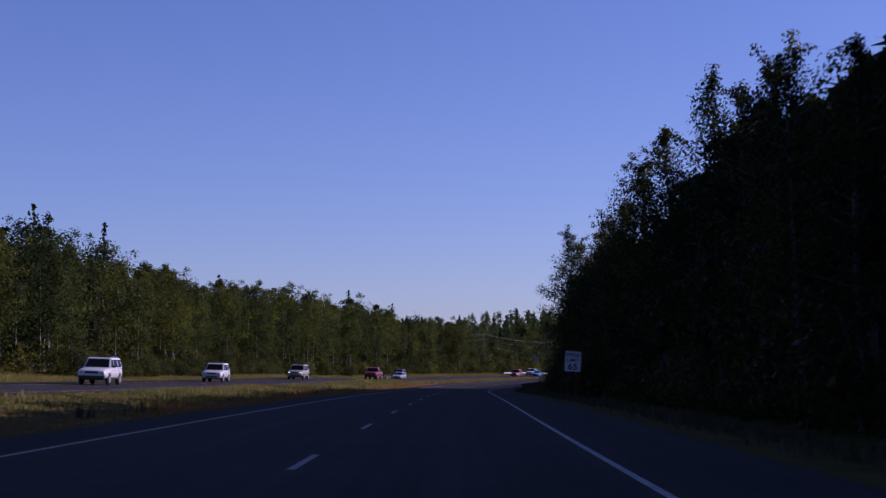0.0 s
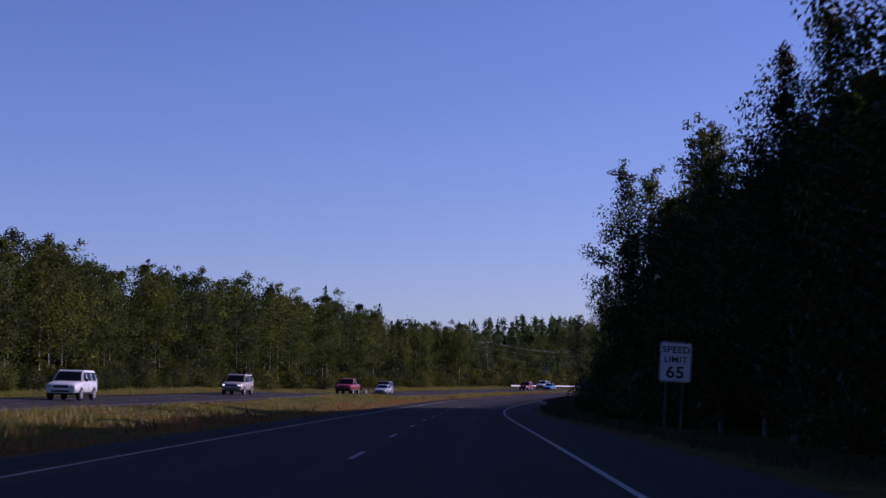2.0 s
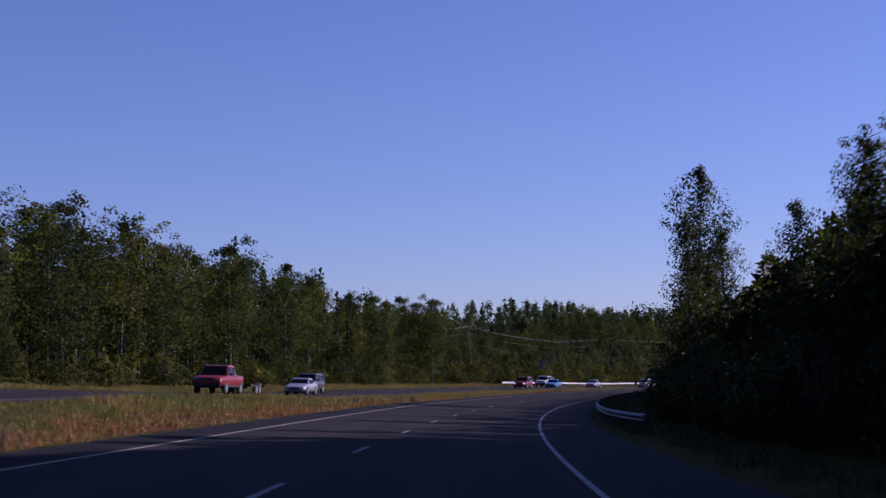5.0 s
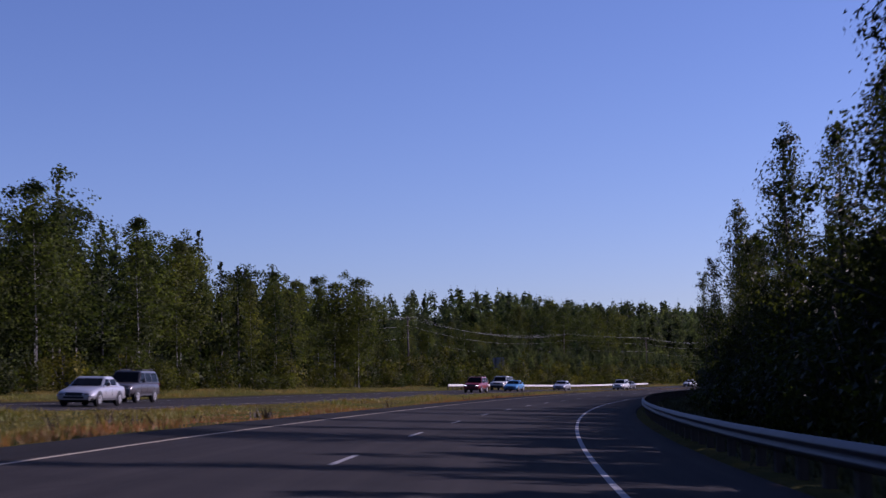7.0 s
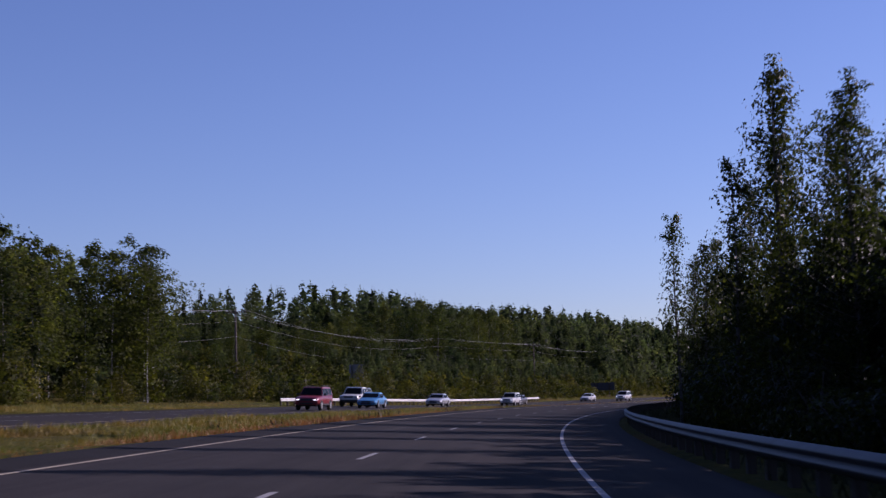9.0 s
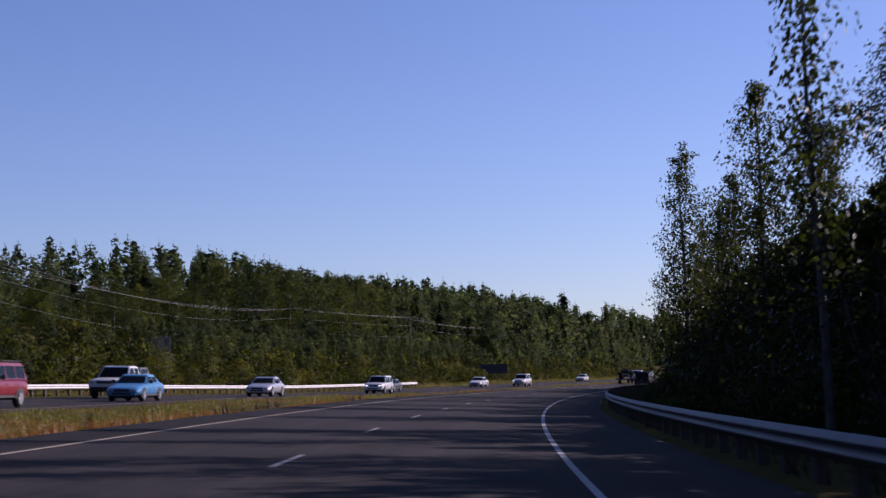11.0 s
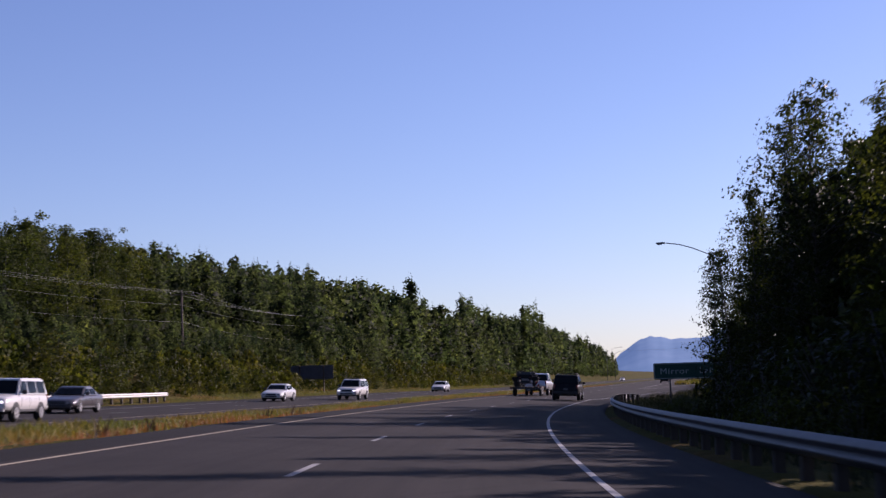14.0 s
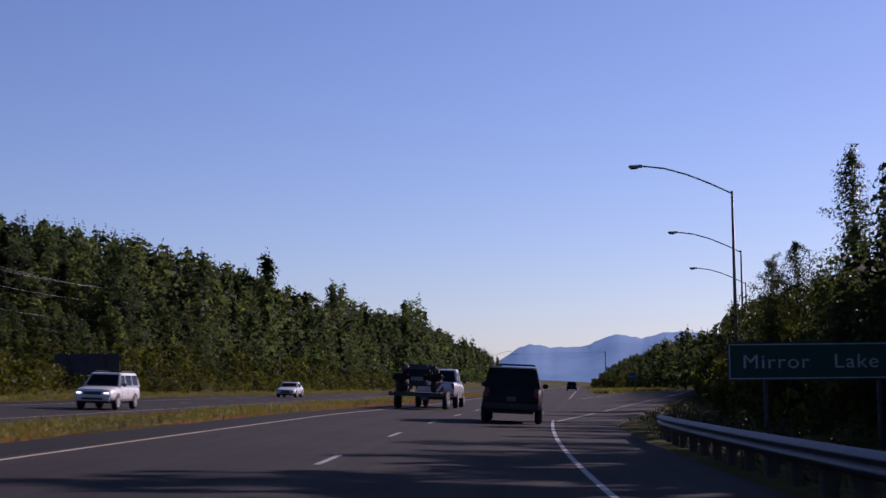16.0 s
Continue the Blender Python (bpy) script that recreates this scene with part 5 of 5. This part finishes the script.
def vehicle(name, kind, paint, label, lights=True, rack=False, trim=None):
    d = SHAPES[kind]
    car = empty(name)
    hw = d["w"] / 2
    front, rear = max(y for y, _ in d["low"]), min(y for y, _ in d["low"])
    part("body", lofted_body(d), paint, car, smooth=True)
    bm = bmesh.new()
    g0, g1, g2, g3 = d["gh"]
    t, b = d["top"], d["belt"]
    tum = 0.17
    crown = [(g0, b - 0.02), (g1, t - 0.03), (g1 - 0.25, t), (g2 + 0.25, t), (g2, t - 0.04), (g3, b - 0.02)]
    gx = [hw - 0.05 - tum * (z - b) / (t - b) for _, z in crown]
    sides = outline_solid(bm, crown, gx)
    bmesh.ops.bevel(bm, geom=list({e for f in sides for e in f.edges}), offset=0.045, segments=2, affect="EDGES")
    bmesh.ops.triangulate(bm, faces=[f for f in bm.faces if len(f.verts) > 4])
    bmesh.ops.recalc_face_normals(bm, faces=bm.faces)
    part("cabin", bm, paint, car)

    def half(z):
        return hw - 0.05 - tum * (z - b) / (t - b)

    def between(ya, yb, z):
        f = (z - b) / (t - b)
        return ya + (yb - ya) * f

    z0, z1 = b + 0.05, t - 0.1
    e = 0.012
    for nm, ya, yb, o in (("windscreen", g0, g1, e), ("rear_window", g3, g2, -e)):
        q = [(-half(z0) + 0.1, between(ya, yb, z0) + o, z0), (half(z0) - 0.1, between(ya, yb, z0) + o, z0), (half(z1) - 0.09, between(ya, yb, z1) + o, z1), (-half(z1) + 0.09, between(ya, yb, z1) + o, z1)]
        bm = bmesh.new()
        bm.faces.new([bm.verts.new(v) for v in q])
        bmesh.ops.solidify(bm, geom=list(bm.faces), thickness=0.012)
        part(nm, bm, GLASS, car)
    for i, (ya, yb) in enumerate(d["panes"]):
        za, zb = b + 0.06, t - 0.13
        top_a = min(ya, between(g0, g1, zb) - 0.12)
        top_b = max(yb, between(g3, g2, zb) + 0.1)
        low_a = min(ya + (0.25 if i == 0 else 0), between(g0, g1, za) - 0.12)
        low_b = max(yb, between(g3, g2, za) + 0.1)
        for sd in (-1, 1):
            q = [(sd * (half(za) + 0.008), low_b, za), (sd * (half(za) + 0.008), low_a, za), (sd * (half(zb) + 0.008), top_a, zb), (sd * (half(zb) + 0.008), top_b, zb)]
            bm = bmesh.new()
            bm.faces.new([bm.verts.new(v) for v in q])
            bmesh.ops.solidify(bm, geom=list(bm.faces), thickness=0.01)
            part("side_window", bm, GLASS, car)
    hl = d["low"][2][1] - 0.06
    for sd in (-1, 1):
        part("headlight", box(0.26, 0.1, 0.12, sd * (hw - 0.3), front - 0.025, hl, 0.03), HEADLAMP if lights else LAMP_GLASS, car)
        part("taillight", box(0.15, 0.1, 0.34 if kind != "sedan" else 0.18, sd * (hw - 0.17), rear + 0.06, d["belt"] - 0.16, 0.02), TAILLAMP, car)
        part("mirror", box(0.2, 0.1, 0.17, sd * (hw + 0.1), g0 - 0.32, b + 0.1, 0.03), BLACK_TRIM, car)
    part("grille", box(hw * 0.95, 0.06, 0.17, 0, front - 0.02, hl, 0.02), BLACK_TRIM, car)
    fb = min(z for _, z in d["low"])
    part("front_bumper", box(d["w"] - 0.22, 0.2, 0.22, 0, front - 0.06, fb + 0.14, 0.05), trim or paint, car)
    part("rear_bumper", box(d["w"] - 0.16, 0.2, 0.2, 0, rear + 0.02, fb + 0.17, 0.05), trim or paint, car)
    part("number_plate", box(0.32, 0.012, 0.15, 0, rear - 0.03, fb + 0.42, 0.005), PLATE, car)
    part("air_intake", box(hw * 1.1, 0.05, 0.1, 0, front + 0.035, fb + 0.14, 0.015), BLACK_TRIM, car)
    part("underbody", box(d["w"] - 0.5, front - rear - 0.7, 0.2, 0, (front + rear) / 2, fb + 0.02, 0.04), BLACK_TRIM, car)
    cuts = sorted({ya for ya, _ in d["panes"]} | {d["panes"][-1][1]})[(0 if kind == "pickup" else 1):]
    for sd in (-1, 1):
        for y in cuts:
            part("door_seam", box(0.008, 0.014, d["belt"] - fb - 0.32, sd * (hw + 0.001), y - 0.04, (d["belt"] + fb) / 2 + 0.06, 0.0), BLACK_TRIM, car)
        for ya, yb in d["panes"][:2]:
            part("door_handle", box(0.03, 0.16, 0.035, sd * (hw + 0.008), yb + 0.16, d["belt"] - 0.17, 0.01), trim or paint, car)
        part("sill", box(0.05, d["yf"] - d["yr"] - 2 * d["r"] - 0.25, 0.1, sd * (hw - 0.02), (d["yf"] + d["yr"]) / 2, fb + 0.06, 0.015), BLACK_TRIM, car)
    for x in (-0.42, 0.16):
        part("wiper", rod((x * hw, between(g0, g1, b + 0.06) + 0.03, b + 0.06), (x * hw + 0.5, between(g0, g1, b + 0.12) + 0.03, b + 0.12), 0.012, None, 4), BLACK_TRIM, car)
    if rack:
        for sd in (-1, 1):
            part("roof_rail", rod((sd * (hw - 0.3), g1 - 0.4, t + 0.07), (sd * (hw - 0.3), g2 + 0.2, t + 0.07), 0.022, None, 6), BLACK_TRIM, car)
        for y in (g1 - 0.6, g2 + 0.5):
            part("roof_bar", box(d["w"] - 0.55, 0.05, 0.035, 0, y, t + 0.09, 0.008), BLACK_TRIM, car)
    if kind == "pickup" and "cap" in label:
        bm = bmesh.new()
        ring = [(-1.0, 1.26), (-1.02, 1.8), (-2.5, 1.84), (-2.78, 1.3)]
        outline_solid(bm, ring, [hw - 0.08, hw - 0.2, hw - 0.2, hw - 0.08])
        bmesh.ops.recalc_face_normals(bm, faces=bm.faces)
        cap = part("truck_cap", bm, DARK, car, "dark grey bed cap")
        for sd in (-1, 1):
            q = [(sd * (hw - 0.11), -1.2, 1.4), (sd * (hw - 0.11), -2.5, 1.4), (sd * (hw - 0.165), -2.4, 1.72), (sd * (hw - 0.165), -1.2, 1.72)]
            pane = bmesh.new()
            pane.faces.new([pane.verts.new(v) for v in q])
            bmesh.ops.solidify(pane, geom=list(pane.faces), thickness=0.012)
            part("cap_window", pane, GLASS, cap)
    elif kind == "pickup":
        # A black sheet on the closed body paints the open bed's shade.
        part("bed_shade_sheet", box(d["w"] - 0.24, 1.7, 0.02, 0, -1.9, 1.268, 0.004), BLACK_TRIM, car)
    for sd in (-1, 1):
        for y in (d["yf"], d["yr"]):
            part("arch_shade", arch_plate(d, sd, y), BLACK_TRIM, car)
            wheel(car, sd * (hw - 0.095), y, d["r"], 0.24)
    return tagged(car, label, "car" if kind != "pickup" else "pickup truck")


def park(car, s, l, facing, up=0.0):
    """Sets a vehicle on a lane, tilted with the pavement."""
    here, ahead, beside = Vector(spot(s, l)), Vector(spot(s + 2, l)), Vector(spot(s, l + 1))
    fwd, right = (ahead - here).normalized(), (beside - here).normalized()
    if facing < 0:
        fwd, right = -fwd, -right
    upv = right.cross(fwd).normalized()
    right = fwd.cross(upv)
    m = Matrix((right, fwd, upv)).transposed().to_4x4()
    m.translation = here + upv * (0.005 + up)
    car.matrix_basis = m
    return car


WHITE = paint_material("white_car_paint", (0.4896, 0.4828, 0.4624))
SILVER = paint_material("silver_car_paint", (0.42, 0.42, 0.43), 0.3, 0.5)
TAN = paint_material("tan_car_paint", (0.36, 0.3168, 0.2592), 0.3, 0.3)
RED = paint_material("red_car_paint", (0.208, 0.02, 0.02))
MAROON = paint_material("maroon_car_paint", (0.16, 0.016, 0.024))
BLUE = paint_material("blue_car_paint", (0.048, 0.176, 0.336))
DARK = paint_material("dark_grey_car_paint", (0.07, 0.065, 0.07), 0.3, 0.3)
BLACK = paint_material("black_car_paint", (0.009, 0.0085, 0.01), 0.45, 0.0, 0.0)
GREYBLUE = paint_material("grey_bumper_paint", (0.03, 0.03, 0.033), 0.45, 0.0, 0.08)

INNER, OUTER = -20.3, -24.0
traffic = [
    ("boxy_suv", "suv", WHITE, 102.8, OUTER, "white boxy SUV driving towards us, roof rack", True, BLACK_TRIM),
    ("suv", "suv", WHITE, 146.6, OUTER, "white compact SUV in the oncoming lanes", False, None),
    ("large_suv", "big_suv", TAN, 197.6, OUTER, "pale tan large SUV with lit headlamps", True, None),
    ("red_pickup_truck", "pickup", RED, 236.0, INNER, "red pickup truck with dark front, towing a trailer", False, BLACK_TRIM),
    ("sedan", "sedan", SILVER, 263.7, INNER - 1.2, "bright silver sedan in sunlight on the oncoming road", False, None),
    ("dark_suv", "suv", DARK, 277.1, OUTER - 0.4, "dark grey SUV behind a silver sedan", True, None),
    ("red_suv", "suv", MAROON, 364.6, INNER, "maroon SUV with headlamps on", True, None),
    ("blue_car", "sedan", BLUE, 384.5, INNER, "bright blue small sedan in sunlight", False, None),
    ("white_pickup_truck", "pickup", WHITE, 393.0, OUTER, "white pickup truck with a dark bed cap", False, BLACK_TRIM),
    ("silver_sedan", "sedan", SILVER, 412.7, INNER, "silver sedan passing the pale guardrail", False, None),
    ("white_suv", "suv", WHITE, 453.7, INNER - 0.6, "white SUV with lit headlamps by the guardrail", False, None),
    ("dark_sedan", "sedan", DARK, 470.0, OUTER, "dark sedan with a shiny roof", False, None),
    ("white_sedan", "sedan", WHITE, 512.8, OUTER, "white sedan on the oncoming road", False, None),
    ("pale_suv", "suv", WHITE, 523.5, INNER, "white SUV with roof rails, headlamps lit", True, None),
    ("small_white_sedan", "sedan", WHITE, 589.8, OUTER, "small white sedan far off on the oncoming road", False, None),
    ("distant_suv", "suv", DARK, 650.0, INNER, "dark SUV far off on the oncoming road", False, None),
    ("distant_white_car", "sedan", WHITE, 960.0, INNER, "white car with headlamps far along the highway", False, None),
]
for nm, kind, paint, s_, l_, label, rack, trim in traffic:
    car = park(vehicle(nm, kind, paint, label, "headlamps" in label, rack, trim), s_, l_, -1)
    tagged(car, group="oncoming traffic")
lead = park(vehicle("lead_suv", "big_suv", BLACK, "black large SUV ahead in our lane, roof rack", False, True, GREYBLUE), 500.9, 0.5, 1)
lead.matrix_basis = lead.matrix_basis @ Matrix.Scale(0.94, 4)
tagged(lead, group="traffic ahead")
tagged(park(vehicle("distant_dark_suv", "suv", BLACK, "dark SUV far ahead near the exit", False, False, None), 745.0, 1.0, 1), group="traffic ahead")
truck = park(vehicle("lead_pickup_truck", "pickup", SILVER, "silver crew-cab pickup truck towing a trailer ahead", False, False, CHROME), 525.4, -4.0, 1)
tagged(truck, group="traffic ahead")


def flat_trailer(name, width, length, label):
    ob = empty(name)
    part("deck", box(width, length, 0.07, 0, 0, 0.72, 0.015), POST_WOOD, ob)
    for sd in (-1, 1):
        part("side_rail", box(0.06, length, 0.14, sd * (width / 2 - 0.03), 0, 0.66, 0.01), BLACK_TRIM, ob)
        for y in (-0.45, 0.4):
            wheel(ob, sd * (width / 2 + 0.02), y, 0.36, 0.2)
        part("mudguard", box(0.26, 1.9, 0.04, sd * (width / 2 + 0.02), 0, 0.80, 0.015), BLACK_TRIM, ob)
        part("tail_light", box(0.18, 0.05, 0.1, sd * (width / 2 + 0.12), -length / 2 - 0.02, 0.72, 0.01), TAILLAMP, ob)
    part("light_bar", box(width + 0.4, 0.05, 0.12, 0, -length / 2 + 0.02, 0.64, 0.01), BLACK_TRIM, ob)
    part("drawbar", rod((0, length / 2, 0.6), (0, length / 2 + 1.5, 0.55), 0.06, None, 6), BLACK_TRIM, ob)
    part("number_plate", box(0.32, 0.012, 0.15, 0.3, -length / 2 - 0.03, 0.5, 0.004), PLATE, ob)
    return tagged(ob, label, "trailer")


def quad_bike(name, label, body_mat):
    """A broad two-seat quad, seen from its tail."""
    ob = empty(name)
    for sd in (-1, 1):
        for y in (0.8, -0.75):
            wheel(ob, sd * 0.7, y, 0.31, 0.3, DARK)
        fender = box(0.62, 1.0, 0.2, sd * 0.74, -0.68, 0.72, 0.08)
        box(0.56, 0.22, 0.24, sd * 0.74, -1.1, 0.62, 0.07, fender)
        part("fender", fender, body_mat, ob)
        part("fender", box(0.42, 0.8, 0.16, sd * 0.66, 0.85, 0.72, 0.07), body_mat, ob)
        part("shock_absorber", rod((sd * 0.35, -0.85, 0.32), (sd * 0.26, -0.7, 0.78), 0.045, None, 8), DARK, ob)
        part("tail_lamp", box(0.12, 0.04, 0.07, sd * 0.36, -1.2, 0.78, 0.015), TAILLAMP, ob)
        part("grip", rod((sd * 0.3, 0.3, 1.24), (sd * 0.46, 0.24, 1.24), 0.028, None, 8), BLACK_TRIM, ob)
    part("frame", box(0.62, 2.1, 0.3, 0, 0, 0.42, 0.08), BLACK_TRIM, ob)
    part("axle", rod((-0.6, -0.75, 0.31), (0.6, -0.75, 0.31), 0.045, None, 8), DARK, ob)
    part("cargo_box", box(1.16, 0.62, 0.42, 0, -0.84, 0.8, 0.09), body_mat, ob)
    part("tailgate_panel", box(0.5, 0.02, 0.17, 0, -1.17, 0.6, 0.006), ALUMINIUM, ob, "pale bare metal panel")
    seat = box(0.56, 0.8, 0.24, 0, -0.2, 0.9, 0.1)
    part("seat", seat, BLACK_TRIM, ob)
    part("backrest", box(0.94, 0.18, 0.52, 0, -0.5, 0.98, 0.12, None, Matrix.Rotation(radians(-12), 4, "X")), BLACK_TRIM, ob)
    part("fuel_tank", box(0.5, 0.5, 0.3, 0, 0.34, 0.98, 0.11), body_mat, ob)
    part("windscreen", box(0.62, 0.03, 0.3, 0.2, 0.62, 1.12, 0.012, None, Matrix.Rotation(radians(28), 4, "X")), LAMP_GLASS, ob)
    part("handlebar", rod((-0.46, 0.27, 1.23), (0.46, 0.27, 1.23), 0.02, None, 6), BLACK_TRIM, ob)
    part("steering_post", rod((0, 0.55, 0.8), (0, 0.27, 1.23), 0.035, None, 6), BLACK_TRIM, ob)
    rack = bmesh.new()
    for x in (-0.4, -0.2, 0.0, 0.2, 0.4):
        rod((x, 0.7, 0.86), (x, 1.2, 0.86), 0.016, None, 6, rack)
    for y in (0.7, 1.2):
        rod((-0.42, y, 0.86), (0.42, y, 0.86), 0.018, None, 6, rack)
    part("luggage_rack", rack, BLACK_TRIM, ob)
    for x, w, h in ((0.56, 0.5, 0.44), (-0.56, 0.42, 0.3)):
        part("saddle_bag", box(w, 0.5, h, x, -0.25, 0.96, 0.12), BLACK_TRIM, ob, "black soft bag")
    return tagged(ob, label, "quad bike")


trailer = park(flat_trailer("utility_trailer", 2.15, 4.2, "low flat trailer loaded with a quad bike"), 518.9, -4.25, 1)
q = quad_bike("quad_bike", "black two-seat quad bike strapped on the trailer", BLACK)
q.matrix_basis = trailer.matrix_basis @ pose(-0.08, -0.55, 0.757) @ Matrix.Diagonal((1.1, 1.0, 1.0, 1))
part("marker_board", box(0.3, 0.02, 0.4, 1.0, -2.13, 1.0, 0.005), RED, trailer, "red and white striped marker board")
part("marker_stripe", box(0.1, 0.02, 0.44, 1.0, -2.142, 1.0, 0.0, None, Matrix.Rotation(radians(40), 4, "Y")), SIGN_WHITE, trailer, "white stripe")
part("marker_stay", rod((1.0, -2.1, 0.72), (1.0, -2.1, 1.22), 0.02, None, 6), BLACK_TRIM, trailer)
crate = empty("cargo_bundle")
crate.matrix_basis = trailer.matrix_basis @ pose(-0.88, 1.35, 0.757)
bag = box(0.44, 0.5, 0.9, 0.06, 0, 0.45, 0.12)
box(0.32, 0.36, 0.6, -0.07, 0, 1.02, 0.09, bag, Matrix.Rotation(radians(-14), 4, "Y"))
part("bag", bag, BLACK_TRIM, crate)
part("strap", box(0.47, 0.05, 0.93, 0.06, 0, 0.455, 0.12), DARK, crate)
tagged(crate, "tall black cargo bundle leaning on the trailer", "cargo")
cargo = flat_trailer("cargo_trailer", 1.8, 3.0, "light trailer behind the red pickup truck")
park(cargo, 242.3, INNER, -1)
